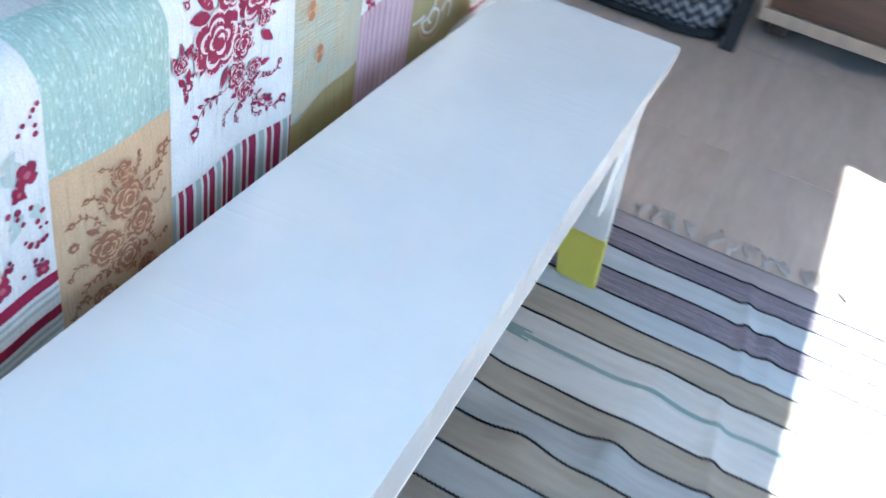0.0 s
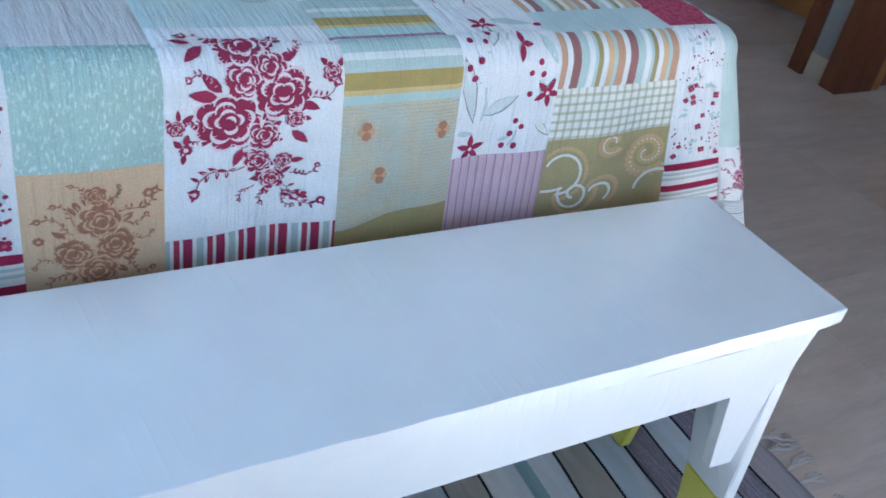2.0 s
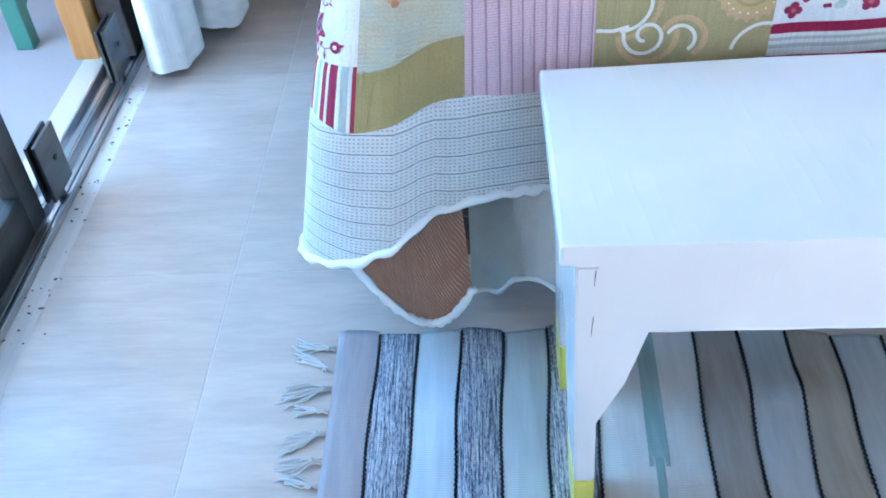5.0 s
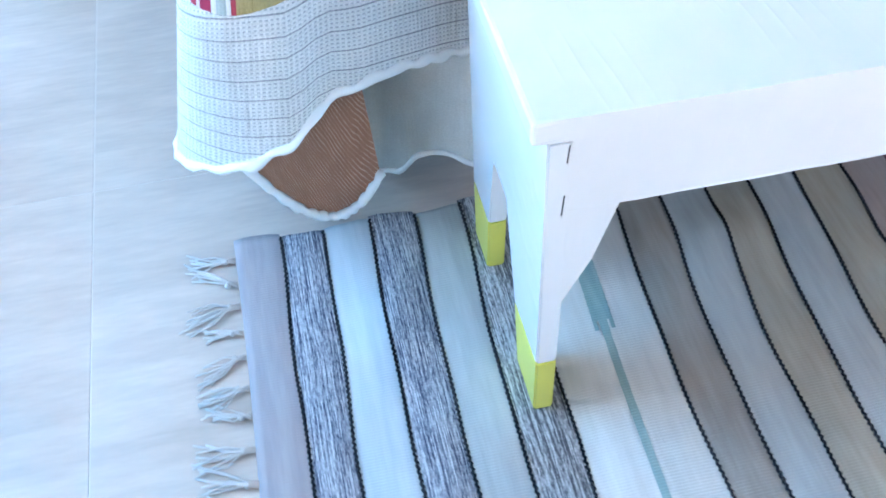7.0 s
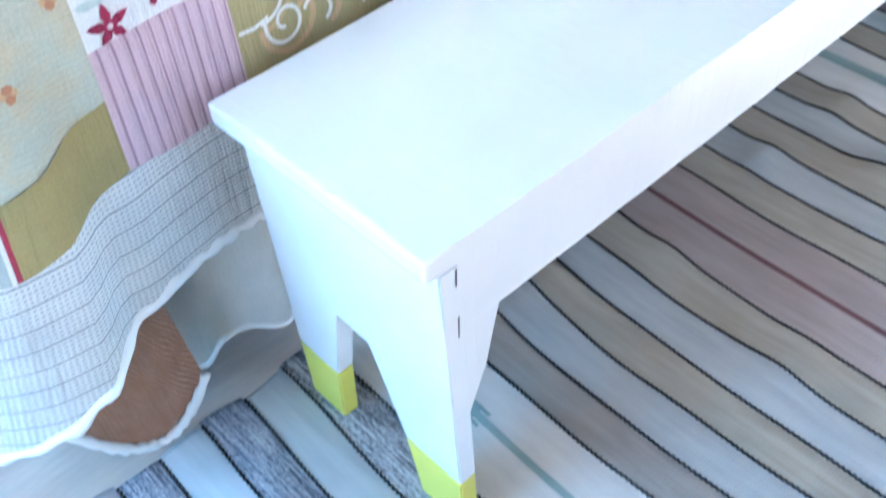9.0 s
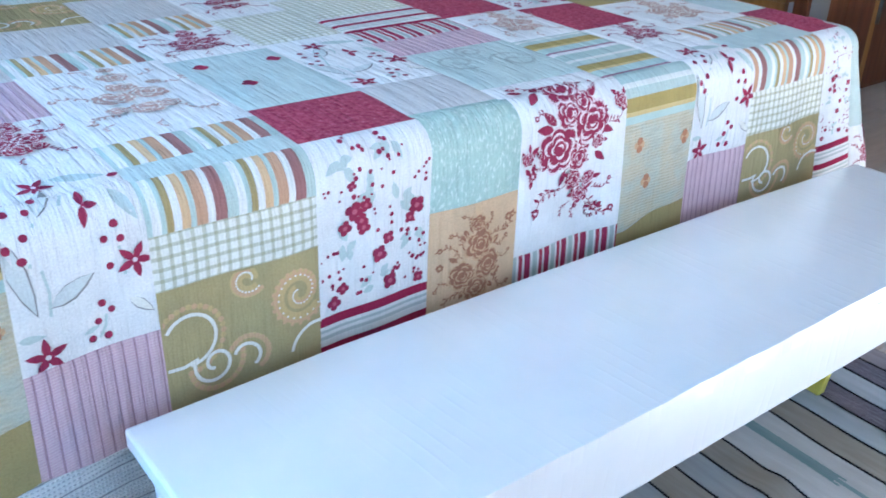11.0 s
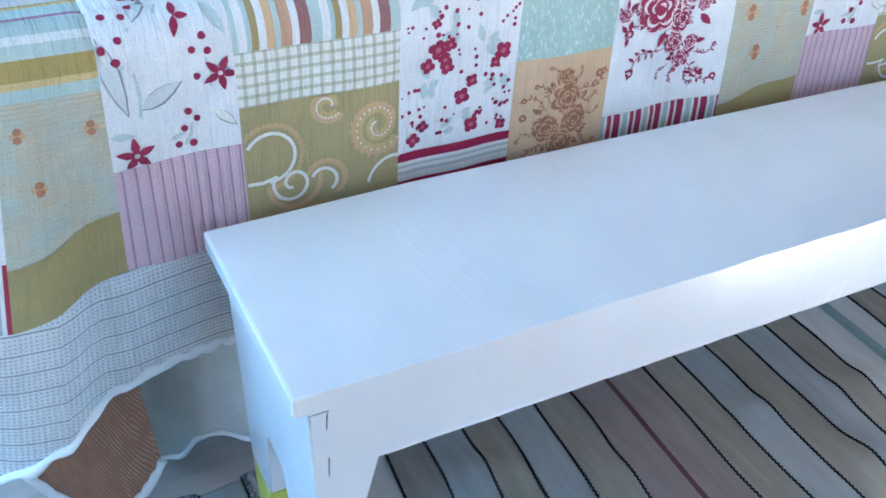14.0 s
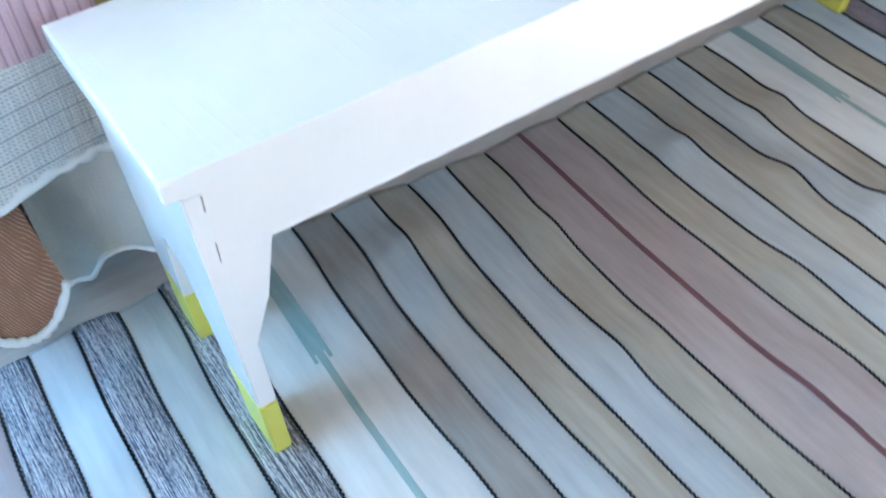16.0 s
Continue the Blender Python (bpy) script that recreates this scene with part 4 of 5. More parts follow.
def starry(p, seed):
    """Slim five-petalled flowers, outlined leaves and berries."""
    rng = random.Random(seed)
    s0, s1, d0, d1 = p.box
    k = s1 - s0
    for x, y, a, l, fill in ((0.30, 0.43, -1.25, 0.40, "pale"), (0.82, 0.37, 1.15, 0.33, "mist"), (0.25, 0.77, -0.48, 0.38, "pale"), (0.01, 0.47, 1.33, 0.64, "pale"), (0.80, 0.82, 0.75, 0.24, "cream"), (0.52, 0.17, 0.30, 0.42, "mist"), (0.0, 0.86, 0.1, 0.20, "mist"), (0.44, 0.92, -0.3, 0.14, "mist")):
        q = p.at(x, y)
        if fill != "mist":
            p.leaf("stem", *q, a, l * k, min(0.36 * l, 0.15) * k, 0.0009)
        p.leaf(fill, q[0] - 0.003 * k, q[1] - 0.006 * k, a, l * k * 0.97, min(0.36 * l, 0.15) * 0.84 * k, 0.0011)
    for x0, y0, x1, y1 in ((0.17, 0.60, 0.30, 0.30), (0.24, 0.80, 0.24, 0.62), (0.78, 0.60, 0.80, 0.72), (0.55, 0.95, 0.62, 0.86), (0.5, 0.3, 0.46, 0.4)):
        p.strip("mist", [p.at(x0, y0), p.at((x0 + x1) / 2 + 0.02, (y0 + y1) / 2), p.at(x1, y1)], 0.022 * k, 0.0008)
    for x, y, r, t in ((0.40, 0.21, 0.145, 0.3), (0.88, 0.67, 0.15, 0.15), (0.17, 0.95, 0.15, 0.9)):
        p.flower("maroon", *p.at(x, y), r * k, 5, t, slim=0.42)
    p.leaf("maroon", *p.at(0.90, 0.25), -0.3, 0.11 * k, 0.07 * k)
    for a, l in ((-1.5, 0.15), (1.75, 0.17), (0.1, 0.11)):
        p.leaf("maroon", *p.at(0.60, 0.42), a, l * k, 0.065 * k)
    for x, y in ((0.14, 0.31), (0.10, 0.39), (0.30, 0.35), (0.23, 0.40), (0.17, 0.49), (0.05, 0.52), (0.12, 0.57), (0.78, 0.51), (0.69, 0.56), (0.80, 0.57), (0.69, 0.67), (0.60, 0.81), (0.66, 0.845), (0.55, 0.88), (0.49, 0.945), (0.62, 0.95)):
        p.dot("maroon", *p.at(x + rng.uniform(-0.01, 0.01), y), rng.uniform(0.026, 0.034) * k, rng=rng)


def scrolls(p):
    """White curls, and cream spirals with a toothed brown edge."""
    s0, s1, d0, d1 = p.box
    k = s1 - s0
    w = 0.022 * k
    for x, y, r, a0, sp in ((0.155, 0.50, 0.205, -2.9, 4.3), (0.30, 0.80, 0.165, -0.3, 3.4), (0.50, 0.82, 0.12, 3.6, 3.6)):
        c = p.at(x, y)
        for i in range(26):
            a = a0 + sp * i / 25
            p.dot("tan" if i % 2 else "honey", c[0] + r * k * math.cos(a), c[1] + r * k * math.sin(a), 0.020 * k, 0.0009 + 0.0002 * (i % 2), n=6)
    p.spiral("cream", *p.at(0.155, 0.50), 0.155 * k, 0.158 * k, -2.6, 0.68, w)
    p.strip("cream", [p.at(0.0, 0.72), p.at(0.10, 0.73), p.at(0.19, 0.70)], w)
    p.spiral("cream", *p.at(0.29, 0.80), 0.135 * k, 0.030 * k, 3.6, -1.30, w)
    p.spiral("cream", *p.at(0.485, 0.83), 0.075 * k, 0.085 * k, 3.5, 0.60, w)
    p.spiral("cream", *p.at(0.94, 0.98), 0.17 * k, 0.17 * k, 3.3, 0.30, w)
    for x, y, r in ((0.84, 0.37, 0.170), (0.52, 0.10, 0.085)):
        c = p.at(x, y)
        turn = 1.55 if r > 0.1 else 0.9
        pts = p.spiral("honey", *c, r * k * 1.05, 0.03 * k, 0.7, turn, 0.075 * k, 0.0010)
        p.spiral("tan", *c, r * k * 1.22, 0.05 * k, 0.7, turn * 0.8, 0.020 * k, 0.0012)
        for i in range(len(pts)):
            q = pts[i]
            p.dot("cream", *q, 0.0075 * k, 0.0018, n=5)
            if i < len(pts) * 0.6:
                e = 1.24
                p.dot("tan", c[0] + e * (q[0] - c[0]), c[1] + e * (q[1] - c[1]), 0.016 * k, 0.0013, n=5)


def spots(p, ink="orange"):
    k = p.box[1] - p.box[0]
    rng = random.Random(5)
    for x, y in ((0.20, 0.22), (0.86, 0.26), (0.34, 0.62)):
        for q in range(4):
            c = p.at(x, y)
            p.dot(ink if q % 2 else ("tan" if ink == "orange" else ink), c[0] + 0.035 * k * math.cos(q * 1.57), c[1] + 0.04 * k * math.sin(q * 1.57), 0.042 * k, 0.0012 + 0.0003 * (q % 2), n=6, rng=rng)


def swirl_pale(p):
    k = p.box[1] - p.box[0]
    for x, y, r in ((0.25, 0.4, 0.18), (0.7, 0.55, 0.2), (0.5, 0.2, 0.12)):
        p.spiral("leaf", *p.at(x, y), r * k, 0.03 * k, x * 5, 1.4, 0.03 * k)


PRINTS = {
    "bouquet": lambda p, i: bouquet(p, "maroon", "blush", i), "bouquet_small": lambda p, i: bouquet_small(p, "maroon", "blush", i),
    "bouquet_brown": lambda p, i: bouquet_outlined(p, "brown", "tan", i), "bouquet_faded": lambda p, i: bouquet_small(p, "faded", "cream", i),
    "blossoms": blossoms, "starry": starry, "scrolls": lambda p, i: scrolls(p.lift(0.70)), "spots": lambda p, i: spots(p), "red_spots": lambda p, i: spots(p, "maroon"), "swirl": lambda p, i: swirl_pale(p),
}


def u(x):
    """The run s of a place x on the front."""
    return x - CX


def dz(z):
    """The drop d of a height z on the front."""
    return 0.063 + 0.64 - z


def dy(y):
    """The d of a place y on the top."""
    return CY - y


# columns along the foot of the bed
A0, A1, B1, C1, D1, E1, F1, G1, H1, I1 = (-0.006, u(-0.073), u(0.062), u(0.253), u(0.413), u(0.556), u(0.753), u(0.905), u(1.048), u(1.248))
EDGE = 1.50
PATCHES = [
    # front drop, column by column: s0, s1, d0, d1, cloth, print
    (A0, A1, dy(0.42), dz(0.615), "awning", ""), (A0, A1, dz(0.615), dz(0.480), "beige", "spots"), (A0, A1, dz(0.480), dz(0.385), "olive", ""),
    (A1, B1, dy(0.455), dz(0.527), "white", "starry"), (A1, B1, dz(0.527), dz(0.385), "pink", ""),
    (B1, C1, dy(0.363), dz(0.630), "candy", ""), (B1, C1, dz(0.630), dz(0.568), "gingham", ""), (B1, C1, dz(0.568), dz(0.385), "gold", "scrolls"),
    (C1, D1, dy(0.367), dz(0.470), "white", "blossoms"), (C1, D1, dz(0.470), dz(0.385), "redlines", ""),
    (D1, E1, dy(0.385), dz(0.565), "sage", ""), (D1, E1, dz(0.565), dz(0.385), "peach", "bouquet_brown"),
    (E1, F1, dy(0.420), dz(0.463), "white", "bouquet"), (E1, F1, dz(0.463), dz(0.385), "redbars", ""),
    (F1, G1, dy(0.440), dz(0.615), "awning", ""), (F1, G1, dz(0.615), dz(0.462), "beige", "spots"), (F1, G1, dz(0.462), dz(0.385), "olive", ""),
    (G1, H1, dy(0.455), dz(0.527), "white", "starry"), (G1, H1, dz(0.527), dz(0.385), "pink", ""),
    (H1, I1, dy(0.363), dz(0.615), "candy", ""), (H1, I1, dz(0.615), dz(0.540), "gingham", ""), (H1, I1, dz(0.540), dz(0.385), "gold", "scrolls"),
    (I1, EDGE - 0.008, dy(0.37), dz(0.470), "white", "blossoms"), (I1, EDGE - 0.008, dz(0.470), dz(0.385), "redlines", ""),
    # round the far corner
    (EDGE - 0.008, EDGE + 0.24, 0.0, dz(0.49), "sage_plain", ""), (EDGE - 0.008, EDGE + 0.10, dz(0.49), dz(0.385), "white", "bouquet_small"), (EDGE + 0.10, EDGE + 0.24, dz(0.49), dz(0.385), "redbars", ""),
    (EDGE + 0.24, EDGE + 0.9, 0.0, dz(0.385), "white", "blossoms"), (EDGE + 0.9, EDGE + 2.1, 0.0, dz(0.385), "teal", ""),
    # round the near corner and along the window side
    (-0.24, A0, 0.0, dz(0.462), "white", "bouquet"), (-0.24, A0, dz(0.462), dz(0.385), "redbars", ""),
    (-0.42, -0.24, 0.0, dz(0.52), "sage", ""), (-0.42, -0.24, dz(0.52), dz(0.385), "peach", "bouquet_brown"),
    (-0.60, -0.42, 0.0, dz(0.45), "white", "blossoms"), (-0.60, -0.42, dz(0.45), dz(0.385), "redlines", ""),
    (-1.00, -0.60, 0.0, dz(0.385), "gold", "scrolls"), (-2.10, -1.00, 0.0, dz(0.385), "white", ""),
    # on the mattress, row by row
    (0.0, A1, dy(0.600), dy(0.42), "linen", ""), (A1, B1, dy(0.600), dy(0.455), "white", "bouquet_small"),
    (B1, C1, dy(0.405), dy(0.363), "teal", ""), (B1, C1, dy(0.470), dy(0.405), "candy", ""),
    (C1, D1, dy(0.490), dy(0.367), "maroon", ""), (D1, E1, dy(0.500), dy(0.385), "linen", ""), (E1, F1, dy(0.600), dy(0.420), "sage_plain", "swirl"),
    (F1, G1, dy(0.580), dy(0.440), "awning", ""), (G1, H1, dy(0.580), dy(0.455), "white", "bouquet_small"), (H1, I1, dy(0.43), dy(0.363), "teal", ""),
    (H1, I1, dy(0.50), dy(0.43), "candy", ""), (I1 - 0.005, EDGE, dy(0.52), dy(0.37), "maroon", ""),
    (0.0, A1, dy(0.76), dy(0.60), "maroon", ""), (A1, B1, dy(0.76), dy(0.60), "pink", ""), (B1, C1, dy(0.770), dy(0.470), "white", "bouquet_faded"),
    (C1, D1, dy(0.745), dy(0.490), "teal", "red_spots"), (D1, E1, dy(0.760), dy(0.500), "white", "starry"), (E1, F1, dy(0.680), dy(0.600), "pink", ""),
    (E1, F1, dy(0.750), dy(0.680), "redbars", ""), (F1, G1, dy(0.750), dy(0.580), "white", "bouquet_faded"), (G1, H1, dy(0.740), dy(0.580), "maroon", ""),
    (H1, I1, dy(0.700), dy(0.500), "white", "bouquet_faded"), (I1 - 0.005, EDGE, dy(0.74), dy(0.52), "teal", ""),
]
_rng = random.Random(8)
_cols = [0.0, A1, B1, C1, D1, E1, F1, G1, H1, I1 - 0.005, EDGE]
_next = [0.76, 0.76, 0.77, 0.745, 0.76, 0.75, 0.75, 0.74, 0.70, 0.74]
_kinds = [("white", "blossoms"), ("gold", "scrolls"), ("redlines", ""), ("peach", "bouquet_brown"), ("white", "bouquet_small"), ("olive", ""), ("linen", ""), ("maroon", ""), ("teal", "red_spots"), ("gingham", ""), ("white", "starry"), ("candy", "")]
for c in range(10):
    y, k = _next[c], c * 5 + 1
    while y < 2.25:
        q = min(2.3, y + (0.10 if _kinds[k % 12][0] in ("redlines", "candy", "olive") else _rng.uniform(0.15, 0.24)))
        PATCHES.append((_cols[c], _cols[c + 1], dy(q), dy(y), *_kinds[k % 12]))
        y, k = q, k + 7

NAMES = {"white": "white cotton", "awning": "striped", "beige": "ribbed beige", "olive": "plain olive", "pink": "pink ribbed", "candy": "candy-striped", "gingham": "green gingham", "gold": "gold cotton", "redlines": "red-lined",
         "sage": "speckled sage", "peach": "peach cotton", "redbars": "red-barred", "sage_plain": "pale sage", "teal": "pale teal", "linen": "pale linen", "maroon": "mottled maroon"}
WORDS = {"bouquet": "maroon rose print", "bouquet_small": "maroon rose print", "bouquet_brown": "brown rose print", "bouquet_faded": "faded rose print", "blossoms": "cherry blossom print", "starry": "star flower print",
         "scrolls": "white scroll print", "spots": "small orange flowers", "red_spots": "small red flowers", "swirl": "pale swirls"}


def build_quilt():
    quilt = thing("patchwork_quilt", "patchwork quilt of floral, striped and gingham patches draped over the bed", "quilt")
    for i, (s0, s1, d0, d1, kind, motif) in enumerate(PATCHES):
        far = d1 < -0.4
        def place(s, d, s0=s0, s1=s1, d0=d0, d1=d1):
            rim = min(s - s0, s1 - s, d - d0, d1 - d)
            puff = 0.0016 * smooth(rim / 0.010) - 0.0016
            # lower edge of the near column swings up at its middle
            return raised(s, d, puff)
        bow = 0.029 if s0 < 0.1 else 0.020
        def span(s, s0=s0, d0=d0, d1=d1, kind=kind, bow=bow):
            arc = bow * (1 - smooth((s - s0) / 0.10)) - 0.004 if d1 > 0 else 0.0
            top = d0 + arc if kind == "olive" else d0
            end = d1 + arc if kind == "beige" else d1
            return top, (border_top(s) if abs(d1 - dz(0.385)) < 1e-6 else end)
        shape = span if d1 > 0 else None
        bm = sheet(place, s0, s1, d0, d1, 0.03 if far else 0.0095, shape=shape)
        label = f"{NAMES[kind]} patch" + (f" with {WORDS[motif]}" if motif else "")
        patch = part("patch", bm, M[kind], quilt, label)
        if motif and d1 > -1.0:
            p = Print(s0, s1, d0, d1)
            PRINTS[motif](p, i)
            p.build(patch)
    # the waffle border and its white binding
    for s0, s1 in ((-2.10, -0.5), (-0.5, S1 + 0.08), (S1 + 0.08, S1 + 2.1)):
        part("border", sheet(lambda s, d: cloth(s, d), s0, s1, dz(0.385), 0.5, 0.012, shape=lambda s: (border_top(s), hem(s))), M["border"], quilt, "white waffle-weave border with thin grey lines")
    pts, rim = [], bmesh.new()
    n = 520
    for i in range(n + 1):
        s = -0.9 + (S1 + 0.9) * i / n
        pts.append(cloth(s, hem(s) + 0.003 + 0.0022 * math.sin(i * 1.1)))
    part("binding", tube(pts, lambda q: 0.0064 + 0.0011 * math.sin(q * 640) + 0.0009 * math.sin(q * 287 + 1), 6, rim, 1.0), M["binding"], quilt, "white scalloped binding")
    # the corner of the cover turned under, showing its brown reverse
    def turned(s, d):
        k = s / 0.30
        a, b, c = Vector((-0.240, 0.305, 0.165)), Vector((-0.150, 0.365, -0.105)), Vector((-0.083, 0.308, 0.105))
        low = (1 - k) ** 2 * a + 2 * k * (1 - k) * b + k * k * c
        high = Vector((-0.245, 0.365, 0.29)).lerp(Vector((-0.100, 0.340, 0.335)), k)
        e = d / 0.22
        c = low.lerp(high, e)
        c.y -= 0.012 * math.sin(math.pi * e) * math.sin(math.pi * k)
        c.z = max(0.009, c.z)
        return c
    part("turned_corner", sheet(turned, 0.0, 0.30, 0.0, 0.22, 0.012), M["reverse"], quilt, "brown streaked reverse of the turned-under corner")
    lip = [turned(0.30 * i / 60, 0.0) + Vector((0, -0.004, 0.003 + 0.0012 * math.sin(i * 1.4))) for i in range(61)]
    part("binding", tube(lip, lambda q: 0.0062 + 0.0008 * math.sin(q * 70) + 0.0006 * math.sin(q * 31), 6), M["binding"], quilt, "white scalloped binding")
    return quilt


build_quilt()


def build_bed():
    bed = thing("bed", "bed with a grey-white sheet hanging below the quilt", "bed")
    part("mattress", block((CX + 0.01, CY + 0.01, 0.36), (CX + S1 - 0.01, 2.3, ZB - 0.012), 0.03), M["skirt"], bed)
    part("base", block((CX + 0.04, CY + 0.09, 0.10), (CX + S1 - 0.04, 2.28, 0.36), 0.01), M["walnut"], bed)
    for x in (CX + 0.06, CX + S1 - 0.12):
        for y in (CY + 0.12, 2.2):
            part("leg", block((x, y, 0.0), (x + 0.06, y + 0.06, 0.12), 0.006), M["walnut"], bed)
    # the sheet hangs in soft folds and ends in an uneven edge
    def skirt(s, d):
        x = -0.086 + s
        y = 0.378 + 0.016 * math.sin(33 * s + 0.6) * min(1, d * 4) + 0.008 * math.sin(71 * s + 1) * min(1, d * 5)
        return Vector((x, y, 0.45 - d))
    def low(s):
        return 0.0, 0.45 - (0.012 + 0.036 * smooth((s - 0.034) / 0.03) - 0.020 * smooth((s - 0.09) / 0.10) + 0.004 * math.sin(23 * s))
    part("sheet", sheet(skirt, 0.0, 1.37, 0.0, 0.4, 0.012, shape=low), M["skirt"], bed, "grey-white bed sheet with an uneven hem")
    edge = [skirt(0.006 * i, low(0.006 * i)[1] - 0.003) + Vector((0, -0.002, 0)) for i in range(228)]
    part("hem", tube(edge, lambda q: 0.0038 + 0.0005 * math.sin(q * 300), 6), M["binding"], bed, "white stitched hem")
    return bed


build_bed()


# ---------------------------------------------------------------- the folding glass door and what stands by it
def build_door():
    door = tagged(thing("door_1", "folding glass door in dark metal frames, half open to the terrace", "door"), kind="structure")
    rail = bmesh.new()
    block((-0.862, -1.15, -0.03), (-0.782, 1.20, -0.006), bm=rail)
    for x, w, h in ((-0.860, 0.006, 0.010), (-0.838, 0.010, 0.006), (-0.822, 0.004, 0.012), (-0.806, 0.010, 0.006), (-0.788, 0.006, 0.012)):
        block((x, -1.15, -0.006), (x + w, 1.20, h), 0.0015, rail)
    part("floor_rail", rail, M["alu"], door, "grooved aluminium floor rail", smooth=False)
    # the closed leaf
    for y0, y1, n in ((-0.27, 0.61, 0), (-1.15, -0.275, 1)):
        part("stile", block((-0.842, y1 - 0.05, 0.012), (-0.805, y1, 2.10), 0.003), M["dark_alu"], door, smooth=False)
        part("stile", block((-0.842, y0, 0.012), (-0.805, y0 + 0.05, 2.10), 0.003), M["dark_alu"], door, smooth=False)
        part("rail", block((-0.840, y0 + 0.05, 0.012), (-0.807, y1 - 0.05, 0.09), 0.003), M["dark_alu"], door, smooth=False)
        part("rail", block((-0.840, y0 + 0.05, 2.03), (-0.807, y1 - 0.05, 2.10), 0.003), M["dark_alu"], door, smooth=False)
        pane = part("pane", block((-0.826, y0 + 0.048, 0.088), (-0.821, y1 - 0.048, 2.032)), M["glass"], door, smooth=False)
        pane.visible_shadow = False
    # pairs of steel plates that carry the leaves
    for y in (0.62, 1.00):
        for x in (-0.803, -0.790):
            bm = slab([(y, 0.030), (y + 0.082, 0.030), (y + 0.082, 0.142), (y, 0.142)], "x", x, x + 0.006, 0.001)
            plate = part("hinge_plate", bm, M["steel"], door, "worn dark steel hinge plate", smooth=False)
        bm = bmesh.new()
        bmesh.ops.create_cone(bm, cap_ends=True, segments=12, radius1=0.006, radius2=0.005, depth=0.003, matrix=pose(-0.7825, y + 0.05, 0.09, 0, 90, 0))
        part("screw", bm, M["dark_alu"], door)
        part("spindle", block((-0.797, y + 0.03, 0.0), (-0.790, y + 0.05, 0.04), 0.001), M["steel"], door, smooth=False)
    part("jamb", block((-0.845, 1.135, 0.012), (-0.790, 1.20, 2.12), 0.003), M["dark_alu"], door, smooth=False)
    part("shutter", block((-0.905, 1.095, 0.03), (-0.852, 1.19, 2.10), 0.004), M["pine"], door, "orange-brown wooden shutter", smooth=False)
    return door


build_door()
structure("sill", block((-0.925, -1.15, -0.06), (-0.8625, 1.20, -0.012), 0.002), M["plaster"], "white mortar sill outside the door rail")
structure("mortar_strip", block((-0.7815, -1.15, -0.02), (-0.7445, 1.20, -0.0015), 0.001), M["mortar"], "rough grey mortar strip beside the door rail")


def build_debris():
    """Crumbs of mortar and dirt along the rail."""
    bm = bmesh.new()
    rng = random.Random(6)
    for i in range(60):
        x, y, r = rng.gauss(-0.757, 0.012), rng.uniform(0.3, 1.15), rng.uniform(0.0008, 0.0028)
        x = max(-0.780, x)
        m = Matrix.LocRotScale((x, y, r * 0.35), Euler((0, 0, rng.uniform(0, 6))), (rng.uniform(0.7, 2.2), 1, 0.5))
        bmesh.ops.create_icosphere(bm, subdivisions=1, radius=r, matrix=m)
    ob = obj("debris", bm, M["cushion"])
    tagged(ob, "scattered dark crumbs of dirt along the door rail", "debris", kind="stuff")


build_debris()


def build_curtain():
    """Two gathered widths that hang in deep folds and end just above the floor."""
    curtain = thing("curtain", "white gathered curtain hanging beside the glass door", "curtain")
    for k, (cx, cy, rx, ry, low) in enumerate(((-0.705, 1.115, 0.056, 0.075, 0.022), (-0.640, 1.285, 0.055, 0.085, 0.028))):
        bm = bmesh.new()
        uv = bm.loops.layers.uv.verify()
        n, m = 72, 40
        rows = []
        for j in range(m + 1):
            z = low + (2.25 - low) * (j / m) ** 1.5
            sway = 0.018 * math.sin(2.2 * z + k) + 0.045 * z * 0.0
            row = []
            for i in range(n + 1):
                a = 2 * math.pi * i / n
                fold = 1 + 0.15 * math.sin(3 * a + 2 * k + 0.4 * z) + 0.05 * math.sin(7 * a + 2 * z)
                tight = 0.82 + 0.18 * math.exp(-z * 1.6)
                row.append(bm.verts.new((cx + sway * 0.3 + rx * tight * fold * math.cos(a), cy + ry * tight * fold * math.sin(a), z + 0.008 * math.sin(3 * a + k) * (1 - j / m))))
            rows.append(row)
        for j in range(m):
            for i in range(n):
                f = bm.faces.new((rows[j][i], rows[j][i + 1], rows[j + 1][i + 1], rows[j + 1][i]))
                for loop, (a, b) in zip(f.loops, ((i, j), (i + 1, j), (i + 1, j + 1), (i, j + 1))):
                    loop[uv].uv = (a * 0.006, b * 0.05)
        part("curtain_width", bm, M["curtain"], curtain)
    part("curtain_rod", tube([(-0.69, -1.2, 2.27), (-0.69, 0.3, 2.27), (-0.69, 1.5, 2.27)], 0.012, 10), M["dark_alu"], curtain)
    return curtain


build_curtain()


